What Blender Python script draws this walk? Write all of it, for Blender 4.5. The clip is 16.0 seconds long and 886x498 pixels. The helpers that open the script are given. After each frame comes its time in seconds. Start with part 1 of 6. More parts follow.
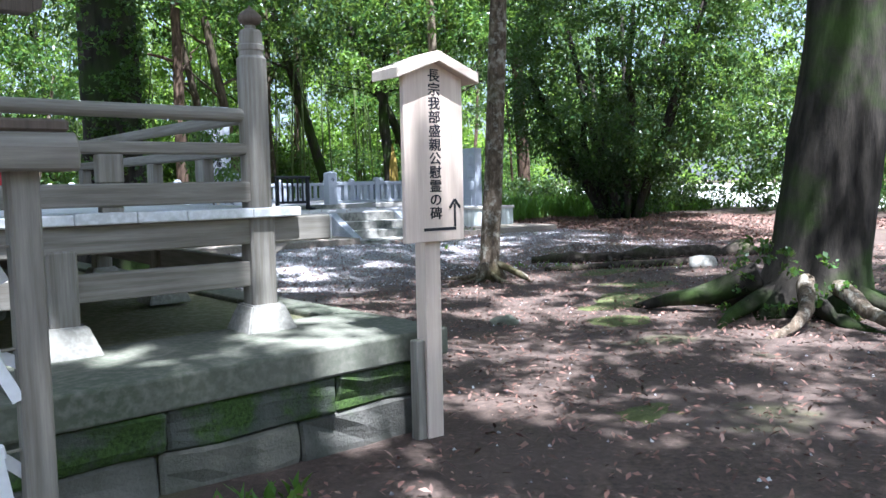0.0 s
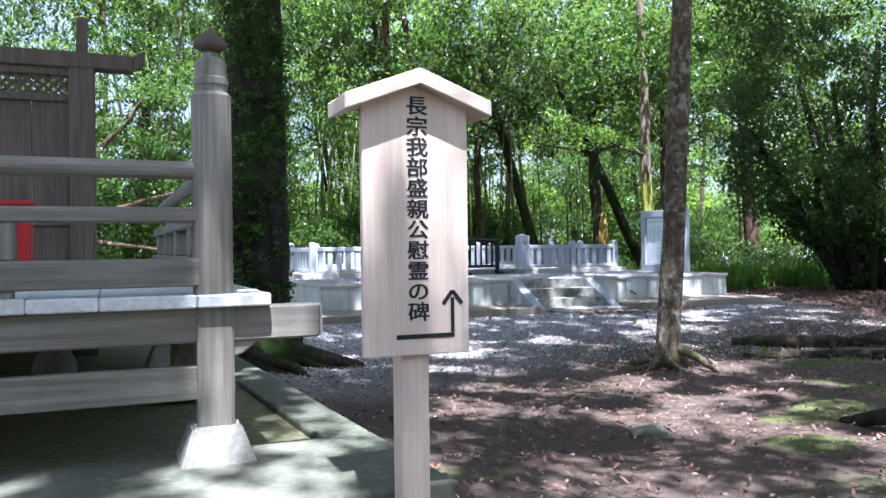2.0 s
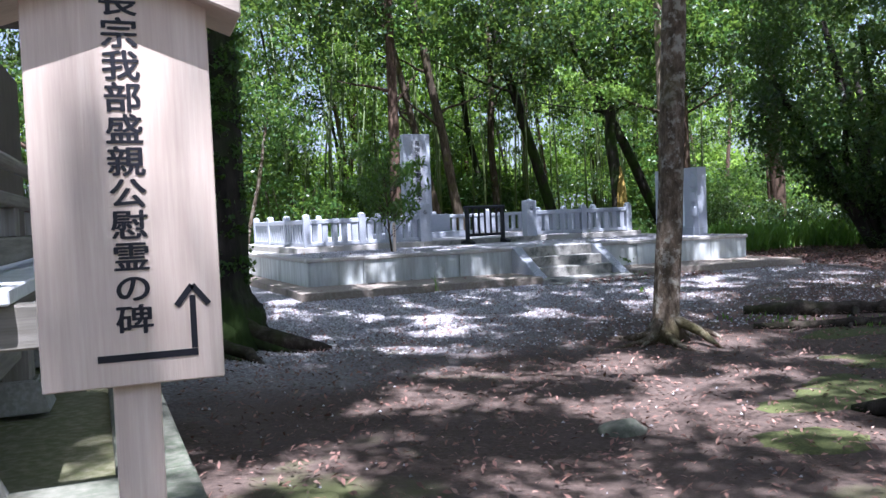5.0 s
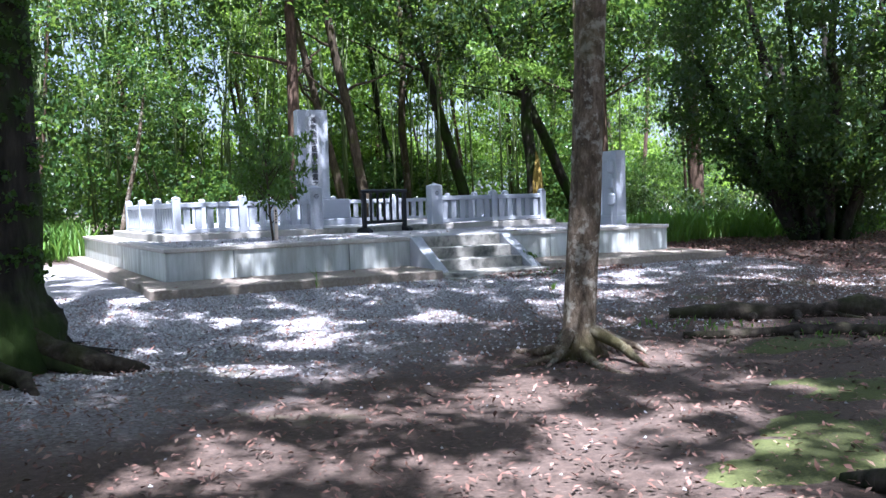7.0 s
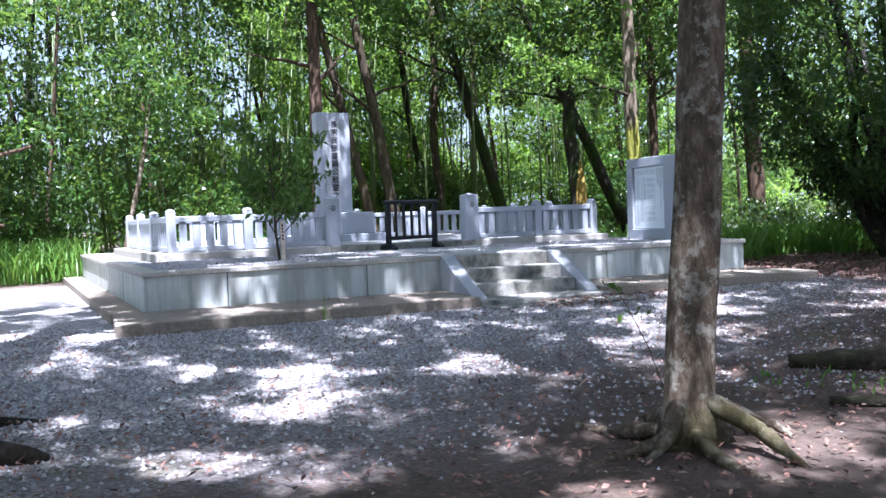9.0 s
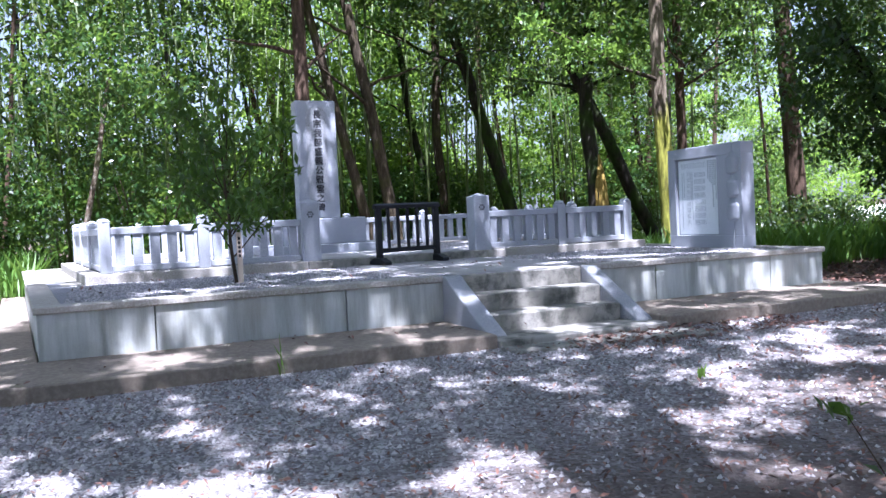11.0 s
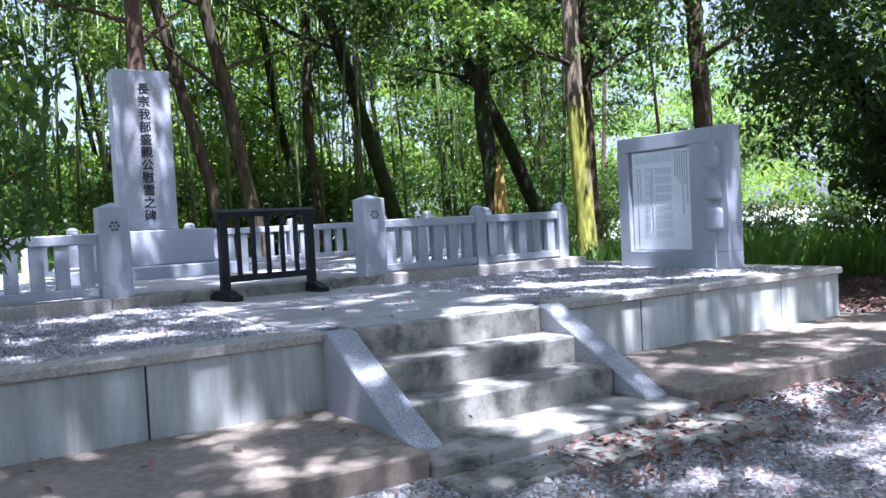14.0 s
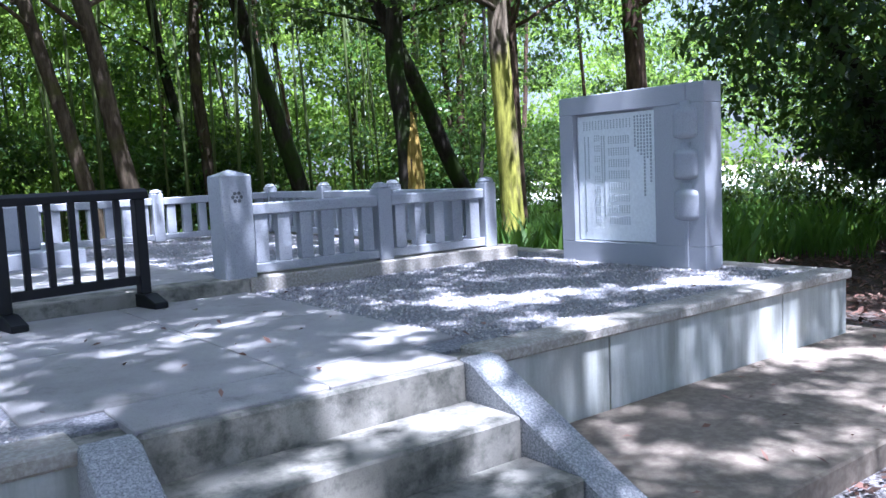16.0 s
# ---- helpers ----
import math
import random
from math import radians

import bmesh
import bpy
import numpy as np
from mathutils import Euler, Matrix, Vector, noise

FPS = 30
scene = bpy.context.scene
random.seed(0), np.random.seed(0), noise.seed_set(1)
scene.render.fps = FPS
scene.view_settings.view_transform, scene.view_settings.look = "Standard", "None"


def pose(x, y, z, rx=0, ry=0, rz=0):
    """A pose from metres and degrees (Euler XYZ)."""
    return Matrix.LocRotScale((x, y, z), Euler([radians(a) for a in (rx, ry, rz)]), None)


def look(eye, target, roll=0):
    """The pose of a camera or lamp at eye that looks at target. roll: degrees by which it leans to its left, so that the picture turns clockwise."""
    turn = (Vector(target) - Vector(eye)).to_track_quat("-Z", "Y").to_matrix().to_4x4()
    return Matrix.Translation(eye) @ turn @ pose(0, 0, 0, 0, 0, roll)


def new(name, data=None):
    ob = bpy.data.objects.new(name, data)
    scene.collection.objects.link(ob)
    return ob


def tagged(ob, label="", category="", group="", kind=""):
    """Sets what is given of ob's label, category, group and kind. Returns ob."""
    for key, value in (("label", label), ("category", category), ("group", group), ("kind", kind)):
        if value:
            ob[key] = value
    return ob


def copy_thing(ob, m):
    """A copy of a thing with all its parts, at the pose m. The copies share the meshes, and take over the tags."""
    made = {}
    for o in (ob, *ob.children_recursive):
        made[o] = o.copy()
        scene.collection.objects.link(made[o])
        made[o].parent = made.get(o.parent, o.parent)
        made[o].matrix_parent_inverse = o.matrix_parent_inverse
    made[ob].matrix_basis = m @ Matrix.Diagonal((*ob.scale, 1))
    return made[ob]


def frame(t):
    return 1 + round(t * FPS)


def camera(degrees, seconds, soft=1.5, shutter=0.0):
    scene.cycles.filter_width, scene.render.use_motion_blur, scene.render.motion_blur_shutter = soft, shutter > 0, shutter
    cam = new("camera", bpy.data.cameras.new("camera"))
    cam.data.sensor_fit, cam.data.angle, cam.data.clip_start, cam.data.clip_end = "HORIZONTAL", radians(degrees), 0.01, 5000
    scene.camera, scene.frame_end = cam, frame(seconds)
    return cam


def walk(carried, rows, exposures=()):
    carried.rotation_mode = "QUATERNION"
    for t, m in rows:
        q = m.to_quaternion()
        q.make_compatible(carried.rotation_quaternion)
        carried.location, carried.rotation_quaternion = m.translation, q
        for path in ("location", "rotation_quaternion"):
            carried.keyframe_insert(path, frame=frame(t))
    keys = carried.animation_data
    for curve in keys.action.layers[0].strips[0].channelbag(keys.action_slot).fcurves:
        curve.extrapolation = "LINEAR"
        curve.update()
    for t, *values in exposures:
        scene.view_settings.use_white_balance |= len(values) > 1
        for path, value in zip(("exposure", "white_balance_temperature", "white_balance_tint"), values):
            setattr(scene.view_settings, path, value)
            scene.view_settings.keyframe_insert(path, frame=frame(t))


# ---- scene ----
cam = camera(57.4, 16.0)
PATH = [
    (0, (-9.203, -15.598, 1.223), (-7.959, -14.04, 1.061), -1.2),
    (0.5, (-8.789, -15.41, 1.24), (-7.696, -13.737, 1.157), -2.0),
    (0.7, (-8.616, -15.334, 1.246), (-7.557, -13.639, 1.187), -1.4),
    (1, (-8.344, -15.241, 1.261), (-7.335, -13.515, 1.227), -1.4),
    (1.5, (-7.989, -15.083, 1.272), (-7.096, -13.293, 1.266), -0.3),
    (2, (-7.656, -14.917, 1.286), (-6.891, -13.069, 1.282), -0.7),
    (2.5, (-7.353, -14.766, 1.302), (-6.703, -12.875, 1.295), -1.0),
    (3, (-7.133, -14.567, 1.297), (-6.575, -12.646, 1.292), -1.1),
    (3.5, (-6.986, -14.497, 1.302), (-6.464, -12.566, 1.291), -1.3),
    (4, (-6.901, -14.471, 1.298), (-6.375, -12.542, 1.277), -1.6),
    (4.2, (-6.871, -14.477, 1.293), (-6.326, -12.553, 1.263), -1.6),
    (4.5, (-6.823, -14.452, 1.291), (-6.234, -12.542, 1.242), -2.1),
    (5, (-6.693, -14.286, 1.268), (-6.0, -12.412, 1.188), -2.4),
    (7.3, (-5.292, -12.427, 1.19), (-4.42, -10.631, 1.074), -1.7),
    (7.5, (-5.158, -12.253, 1.199), (-4.31, -10.444, 1.106), -1.8),
    (8, (-4.958, -11.673, 1.147), (-4.162, -9.839, 1.085), -2.1),
    (8.2, (-4.883, -11.493, 1.117), (-4.088, -9.659, 1.054), -2.1),
    (10.3, (-3.812, -8.969, 1.234), (-3.02, -7.135, 1.132), -2.0),
    (10.5, (-3.677, -8.732, 1.233), (-2.894, -6.895, 1.134), -2.0),
    (11, (-3.433, -8.131, 1.245), (-2.65, -6.293, 1.168), -2.7),
    (11.5, (-3.257, -7.558, 1.283), (-2.455, -5.727, 1.248), -2.6),
    (12, (-3.041, -6.973, 1.312), (-2.178, -5.169, 1.298), -2.9),
    (12.5, (-2.871, -6.375, 1.323), (-1.961, -4.595, 1.331), -3.2),
    (13, (-2.639, -5.812, 1.309), (-1.678, -4.058, 1.3), -3.1),
    (13.5, (-2.39, -5.284, 1.307), (-1.389, -3.553, 1.268), -3.1),
    (14, (-2.061, -4.811, 1.289), (-1.0, -3.117, 1.216), -2.9),
    (14.5, (-1.726, -4.316, 1.346), (-0.568, -2.687, 1.255), -3.2),
    (15, (-1.369, -3.86, 1.421), (-0.161, -2.27, 1.307), -2.9),
    (15.3, (-1.101, -3.622, 1.445), (0.142, -2.061, 1.31), -3.0),
    (15.5, (-0.953, -3.455, 1.453), (0.29, -1.895, 1.312), -3.1),
    (16, (-0.652, -3.024, 1.519), (0.567, -1.45, 1.326), -2.6),
]
walk(cam, [(t, look(eye, target, roll)) for t, eye, target, roll in PATH], [(0.0, 2.62, 5230, 14), (2.5, 2.4, 5250, 18), (4.0, 2.2, 5270, 20), (5.0, 2.15, 5270, 22), (8.0, 2.5, 5220, 19), (11.0, 2.35, 5220, 25), (13.5, 2.4, 5220, 24), (16.0, 2.35, 5060, 22)])


# ---------------------------------------------------------------- world, sun
SUN_EL, SUN_AZ = 69.0, 192.0          # degrees; azimuth clockwise from +y
world = bpy.data.worlds.new("sky_world")
scene.world = world
world.use_nodes = True
wn, wl = world.node_tree.nodes, world.node_tree.links
sky = wn.new("ShaderNodeTexSky")
sky.sky_type = "NISHITA"
sky.sun_disc = False
sky.sun_elevation, sky.sun_rotation = radians(SUN_EL), radians(SUN_AZ)
sky.air_density, sky.dust_density = 1.0, 4.0
haze = wn.new("ShaderNodeMix")
haze.data_type = "RGBA"
haze.inputs[0].default_value = 0.35
haze.inputs[7].default_value = (5.0, 5.2, 5.4, 1)       # thin bright summer haze
wn["Background"].inputs[1].default_value = 0.055
wl.new(sky.outputs[0], haze.inputs[6])
wl.new(haze.outputs[2], wn["Background"].inputs[0])

sun = new("sun", bpy.data.lights.new("sun", "SUN"))
sun.data.energy, sun.data.angle, sun.data.color = 5.0, radians(0.55), (1.0, 0.95, 0.87)
sd = Vector((math.sin(radians(SUN_AZ)) * math.cos(radians(SUN_EL)), math.cos(radians(SUN_AZ)) * math.cos(radians(SUN_EL)), math.sin(radians(SUN_EL))))
sun.matrix_world = look(sd * 60, (0, 0, 0))


# ---------------------------------------------------------------- materials
def material(name, build):
    m = bpy.data.materials.new(name)
    m.use_nodes = True
    n, l = m.node_tree.nodes, m.node_tree.links
    build(n, l, n["Principled BSDF"])
    return m


def noise_tex(n, l, scale, detail=6, rough=0.6, coord="Object", stretch=None):
    tc = n.new("ShaderNodeTexCoord")
    t = n.new("ShaderNodeTexNoise")
    t.inputs["Scale"].default_value, t.inputs["Detail"].default_value, t.inputs["Roughness"].default_value = scale, detail, rough
    if stretch:
        mp = n.new("ShaderNodeMapping")
        mp.inputs["Scale"].default_value = stretch
        l.new(tc.outputs[coord], mp.inputs[0])
        l.new(mp.outputs[0], t.inputs["Vector"])
    else:
        l.new(tc.outputs[coord], t.inputs["Vector"])
    return t


def ramp(n, l, src, stops):
    r = n.new("ShaderNodeValToRGB")
    e = r.color_ramp.elements
    while len(e) < len(stops):
        e.new(0.5)
    for el, (p, c) in zip(e, stops):
        el.position = p
        el.color = (*c, 1) if len(c) == 3 else c
    l.new(src, r.inputs[0])
    return r


def mix(n, l, fac, a, b, mode="MIX"):
    m = n.new("ShaderNodeMix")
    m.data_type, m.blend_type = "RGBA", mode
    for s, v in ((m.inputs[0], fac), (m.inputs[6], a), (m.inputs[7], b)):
        if isinstance(v, (int, float)):
            s.default_value = v
        elif isinstance(v, tuple):
            s.default_value = (*v, 1)
        else:
            l.new(v, s)
    return m.outputs[2]


def bump(n, l, height, strength, dist, bsdf):
    b = n.new("ShaderNodeBump")
    b.inputs["Strength"].default_value, b.inputs["Distance"].default_value = strength, dist
    l.new(height, b.inputs["Height"])
    l.new(b.outputs[0], bsdf.inputs["Normal"])


def blotchy(c1, c2, c3, fine=40.0, coarse=1.5, rough=0.85, relief=0.3, dist=0.01, speck=0.0, stretch=None, island=0.0):
    """Two scales of colour noise, relief, and optional dark specks."""
    def build(n, l, b):
        f = noise_tex(n, l, fine, stretch=stretch)
        c = noise_tex(n, l, coarse, 5)
        col = mix(n, l, ramp(n, l, c.outputs[0], [(0.35, (0, 0, 0)), (0.7, (1, 1, 1))]).outputs[0], c1, c2)
        col = mix(n, l, ramp(n, l, f.outputs[0], [(0.42, (0, 0, 0)), (0.66, (1, 1, 1))]).outputs[0], col, c3)
        if speck:
            s = noise_tex(n, l, 160, 2)
            col = mix(n, l, ramp(n, l, s.outputs[0], [(0.55, (0, 0, 0)), (0.6, (speck,) * 3)]).outputs[0], col, (0.03, 0.03, 0.035))
        if island:
            oi = n.new("ShaderNodeObjectInfo")
            r = ramp(n, l, oi.outputs["Random"], [(0, (1 - island,) * 3), (1, (1 + island,) * 3)])
            col = mix(n, l, 1.0, col, r.outputs[0], "MULTIPLY")
        l.new(col, b.inputs["Base Color"])
        b.inputs["Roughness"].default_value = rough
        b.inputs["Specular IOR Level"].default_value = 0.3
        bump(n, l, f.outputs[0], relief, dist, b)
    return build


def mouldy(base, worn, stain, reach):
    """Cast concrete: mottled, gritty, with dark mould stains."""
    def build(n, l, b):
        big = noise_tex(n, l, 1.3, 6, 0.65)
        mid = noise_tex(n, l, 5.5, 8, 0.7)
        grit = noise_tex(n, l, 140, 3, 0.7)
        col = mix(n, l, ramp(n, l, big.outputs[0], [(0.36, (0, 0, 0)), (0.64, (1, 1, 1))]).outputs[0], base, worn)
        col = mix(n, l, ramp(n, l, grit.outputs[0], [(0.50, (0, 0, 0)), (0.68, (0.45,) * 3)]).outputs[0], col, tuple(c * 0.45 for c in base))
        mould = ramp(n, l, mid.outputs[0], [(reach - 0.08, (0, 0, 0)), (reach + 0.12, (0.85,) * 3)])
        col = mix(n, l, mould.outputs[0], col, stain)
        l.new(col, b.inputs["Base Color"])
        b.inputs["Roughness"].default_value = 0.88
        b.inputs["Specular IOR Level"].default_value = 0.25
        bump(n, l, grit.outputs[0], 0.35, 0.004, b)
    return build


def moss_stone(base, worn, reach):
    """Rough quarried stone with patches of living moss."""
    def build(n, l, b):
        big = noise_tex(n, l, 3.2, 6, 0.6)
        patch = noise_tex(n, l, 4.5, 7, 0.62)
        grit = noise_tex(n, l, 60, 4, 0.7)
        oi = n.new("ShaderNodeObjectInfo")
        col = mix(n, l, ramp(n, l, big.outputs[0], [(0.38, (0, 0, 0)), (0.62, (1, 1, 1))]).outputs[0], base, worn)
        col = mix(n, l, 0.8, col, ramp(n, l, oi.outputs["Random"], [(0, (0.75, 0.75, 0.78)), (1, (1.2, 1.18, 1.12))]).outputs[0], "MULTIPLY")
        col = mix(n, l, 0.3, col, grit.outputs[0], "OVERLAY")
        moss = ramp(n, l, grit.outputs[0], [(0.35, (0.02, 0.04, 0.008)), (0.65, (0.06, 0.105, 0.018))])
        col = mix(n, l, ramp(n, l, patch.outputs[0], [(reach, (0, 0, 0)), (reach + 0.12, (0.9,) * 3)]).outputs[0], col, moss.outputs[0])
        l.new(col, b.inputs["Base Color"])
        b.inputs["Roughness"].default_value = 0.95
        b.inputs["Specular IOR Level"].default_value = 0.2
        bump(n, l, grit.outputs[0], 0.7, 0.012, b)
    return build


def leafy(dark, light, trans=0.45, gloss=0.45):
    def build(n, l, b):
        geo = n.new("ShaderNodeNewGeometry")
        r = ramp(n, l, geo.outputs["Random Per Island"], [(0, dark), (0.75, tuple((a + c) / 2 for a, c in zip(dark, light))), (1, light)])
        big = noise_tex(n, l, 0.35, 3)
        col = mix(n, l, 0.6, r.outputs[0], ramp(n, l, big.outputs[0], [(0.35, dark), (0.65, light)]).outputs[0])
        l.new(col, b.inputs["Base Color"])
        b.inputs["Roughness"].default_value = gloss
        b.inputs["Specular IOR Level"].default_value = 0.4
        t = n.new("ShaderNodeBsdfTranslucent")
        l.new(mix(n, l, 0.35, col, (0.35, 0.5, 0.06)), t.inputs[0])
        ms = n.new("ShaderNodeMixShader")
        ms.inputs[0].default_value = trans
        l.new(b.outputs[0], ms.inputs[1])
        l.new(t.outputs[0], ms.inputs[2])
        l.new(ms.outputs[0], n["Material Output"].inputs[0])
    return build


def ground_mat(n, l, b):
    tc = n.new("ShaderNodeTexCoord")
    sep = n.new("ShaderNodeSeparateXYZ")
    l.new(tc.outputs["Object"], sep.inputs[0])
    # gravel near the monument, bare leafy earth further out
    wob = noise_tex(n, l, 0.45, 5)
    add = n.new("ShaderNodeMath"); add.operation = "MULTIPLY_ADD"
    add.inputs[1].default_value = 4.5
    l.new(wob.outputs[0], add.inputs[0]); l.new(sep.outputs[1], add.inputs[2])
    sx = n.new("ShaderNodeMath"); sx.operation = "MULTIPLY_ADD"
    sx.inputs[1].default_value = -0.42
    l.new(sep.outputs[0], sx.inputs[0]); l.new(add.outputs[0], sx.inputs[2])
    mr = n.new("ShaderNodeMapRange")
    mr.inputs[1].default_value, mr.inputs[2].default_value = -3.6, -0.6
    l.new(sx.outputs[0], mr.inputs[0])
    ex = n.new("ShaderNodeMapRange")
    ex.inputs[1].default_value, ex.inputs[2].default_value, ex.inputs[3].default_value, ex.inputs[4].default_value = 5.4, 7.4, 1.0, 0.0
    l.new(sep.outputs[0], ex.inputs[0])
    gf = n.new("ShaderNodeMath"); gf.operation = "MULTIPLY"
    l.new(mr.outputs[0], gf.inputs[0]); l.new(ex.outputs[0], gf.inputs[1])
    ey = n.new("ShaderNodeMapRange")
    ey.inputs[1].default_value, ey.inputs[2].default_value, ey.inputs[3].default_value, ey.inputs[4].default_value = 6.5, 9.0, 1.0, 0.0
    l.new(sep.outputs[1], ey.inputs[0])
    gg = n.new("ShaderNodeMath"); gg.operation = "MULTIPLY"
    l.new(gf.outputs[0], gg.inputs[0]); l.new(ey.outputs[0], gg.inputs[1])
    vor = n.new("ShaderNodeTexVoronoi"); vor.inputs["Scale"].default_value = 46
    l.new(tc.outputs["Object"], vor.inputs["Vector"])
    v2 = n.new("ShaderNodeSeparateColor")
    l.new(vor.outputs["Color"], v2.inputs[0])
    grav = ramp(n, l, v2.outputs[0], [(0, (0.155, 0.146, 0.15)), (0.6, (0.35, 0.335, 0.338)), (1, (0.55, 0.55, 0.56))])
    f = noise_tex(n, l, 26, 8, 0.75)
    c = noise_tex(n, l, 1.1, 6)
    earth = ramp(n, l, f.outputs[0], [(0.3, (0.035, 0.026, 0.022)), (0.55, (0.09, 0.063, 0.048)), (0.75, (0.18, 0.135, 0.11))])
    earth2 = mix(n, l, ramp(n, l, c.outputs[0], [(0.45, (0, 0, 0)), (0.7, (0.7, 0.7, 0.7))]).outputs[0], earth.outputs[0], (0.115, 0.086, 0.071))
    col = mix(n, l, gg.outputs[0], earth2, mix(n, l, 0.25, grav.outputs[0], earth.outputs[0]))
    # moss patches on the bare earth
    mo = noise_tex(n, l, 0.55, 5, 0.6)
    inv = n.new("ShaderNodeMath"); inv.operation = "SUBTRACT"; inv.inputs[0].default_value = 1.0
    l.new(gg.outputs[0], inv.inputs[1])
    mm = n.new("ShaderNodeMath"); mm.operation = "MULTIPLY"
    l.new(ramp(n, l, mo.outputs[0], [(0.60, (0, 0, 0)), (0.70, (0.8, 0.8, 0.8))]).outputs[0], mm.inputs[0]); l.new(inv.outputs[0], mm.inputs[1])
    col = mix(n, l, mm.outputs[0], col, (0.085, 0.10, 0.03))
    l.new(col, b.inputs["Base Color"])
    b.inputs["Roughness"].default_value = 0.9
    b.inputs["Specular IOR Level"].default_value = 0.25
    hh = mix(n, l, gg.outputs[0], f.outputs[0], vor.outputs["Distance"])
    bump(n, l, hh, 0.7, 0.02, b)


def stained_stone(n, l, b):
    """Pale cast facing with rain streaks and grime of its own shape."""
    f = noise_tex(n, l, 60, 4)
    s = noise_tex(n, l, 2.2, 6, 0.65, stretch=(3.0, 3.0, 0.35))
    c = noise_tex(n, l, 1.3, 4)
    col = mix(n, l, ramp(n, l, s.outputs[0], [(0.38, (0, 0, 0)), (0.66, (1, 1, 1))]).outputs[0], (0.48, 0.505, 0.485), (0.28, 0.295, 0.265))
    col = mix(n, l, ramp(n, l, c.outputs[0], [(0.5, (0, 0, 0)), (0.75, (0.55, 0.55, 0.55))]).outputs[0], col, (0.33, 0.31, 0.26))
    l.new(mix(n, l, 0.12, col, f.outputs[0], "OVERLAY"), b.inputs["Base Color"])
    b.inputs["Roughness"].default_value = 0.7
    bump(n, l, f.outputs[0], 0.12, 0.004, b)


def wood(c1, c2, along=(1, 1, 1), rough=0.7, scale=7.0):
    def build(n, l, b):
        g = noise_tex(n, l, scale, 6, 0.6, stretch=along)
        k = noise_tex(n, l, 1.7, 4)
        fine = noise_tex(n, l, scale * 6, 4, 0.7, stretch=along)
        col = mix(n, l, ramp(n, l, g.outputs[0], [(0.35, (0, 0, 0)), (0.65, (1, 1, 1))]).outputs[0], c1, c2)
        col = mix(n, l, ramp(n, l, k.outputs[0], [(0.5, (0, 0, 0)), (0.8, (0.5, 0.5, 0.5))]).outputs[0], col, tuple(v * 0.62 for v in c1))
        col = mix(n, l, 0.25, col, fine.outputs[0], "OVERLAY")
        l.new(col, b.inputs["Base Color"])
        b.inputs["Roughness"].default_value = rough
        b.inputs["Specular IOR Level"].default_value = 0.3
        bump(n, l, fine.outputs[0], 0.2, 0.004, b)
    return build


def bark(c1, c2, moss=(0.10, 0.16, 0.03), amount=0.0, scale=9.0, zs=0.22, lichen=0.0):
    def build(n, l, b):
        g = noise_tex(n, l, scale, 8, 0.7, stretch=(1, 1, zs))
        c = noise_tex(n, l, 0.9, 5)
        col = ramp(n, l, g.outputs[0], [(0.32, tuple(v * 0.35 for v in c1)), (0.5, c1), (0.7, c2)]).outputs[0]
        if lichen:
            li = noise_tex(n, l, 7.0, 6, 0.7)
            col = mix(n, l, ramp(n, l, li.outputs[0], [(0.52, (0, 0, 0)), (0.6, (lichen,) * 3)]).outputs[0], col, (0.42, 0.40, 0.33))
        if amount:
            lo = 0.72 - 0.45 * amount
            col = mix(n, l, ramp(n, l, c.outputs[0], [(lo, (0, 0, 0)), (lo + 0.12, (0.85, 0.85, 0.85))]).outputs[0], col, mix(n, l, g.outputs[0], tuple(v * 0.4 for v in moss), moss))
        l.new(col, b.inputs["Base Color"])
        b.inputs["Roughness"].default_value = 0.95
        b.inputs["Specular IOR Level"].default_value = 0.15
        bump(n, l, g.outputs[0], 0.9, 0.03, b)
    return build


def lichen_bark(n, l, b):
    """Grey-brown bark whose lower trunk is coated in yellow lichen."""
    g = noise_tex(n, l, 10, 8, 0.7, stretch=(1, 1, 0.25))
    c = noise_tex(n, l, 1.6, 5, stretch=(1.5, 1.5, 0.4))
    col = ramp(n, l, g.outputs[0], [(0.32, (0.05, 0.04, 0.03)), (0.5, (0.17, 0.135, 0.095)), (0.7, (0.32, 0.27, 0.20))]).outputs[0]
    lich = ramp(n, l, g.outputs[0], [(0.35, (0.12, 0.12, 0.02)), (0.65, (0.40, 0.40, 0.06))]).outputs[0]
    tc = n.new("ShaderNodeTexCoord")
    sep = n.new("ShaderNodeSeparateXYZ")
    l.new(tc.outputs["Object"], sep.inputs[0])
    mr = n.new("ShaderNodeMapRange")
    mr.inputs[1].default_value, mr.inputs[2].default_value, mr.inputs[3].default_value, mr.inputs[4].default_value = 2.5, 5.0, 0.22, -0.25
    l.new(sep.outputs[2], mr.inputs[0])
    add = n.new("ShaderNodeMath"); add.operation = "ADD"
    l.new(c.outputs[0], add.inputs[0]); l.new(mr.outputs[0], add.inputs[1])
    l.new(mix(n, l, ramp(n, l, add.outputs[0], [(0.5, (0, 0, 0)), (0.66, (0.9,) * 3)]).outputs[0], col, lich), b.inputs["Base Color"])
    b.inputs["Roughness"].default_value = 0.95
    b.inputs["Specular IOR Level"].default_value = 0.15
    bump(n, l, g.outputs[0], 0.9, 0.03, b)


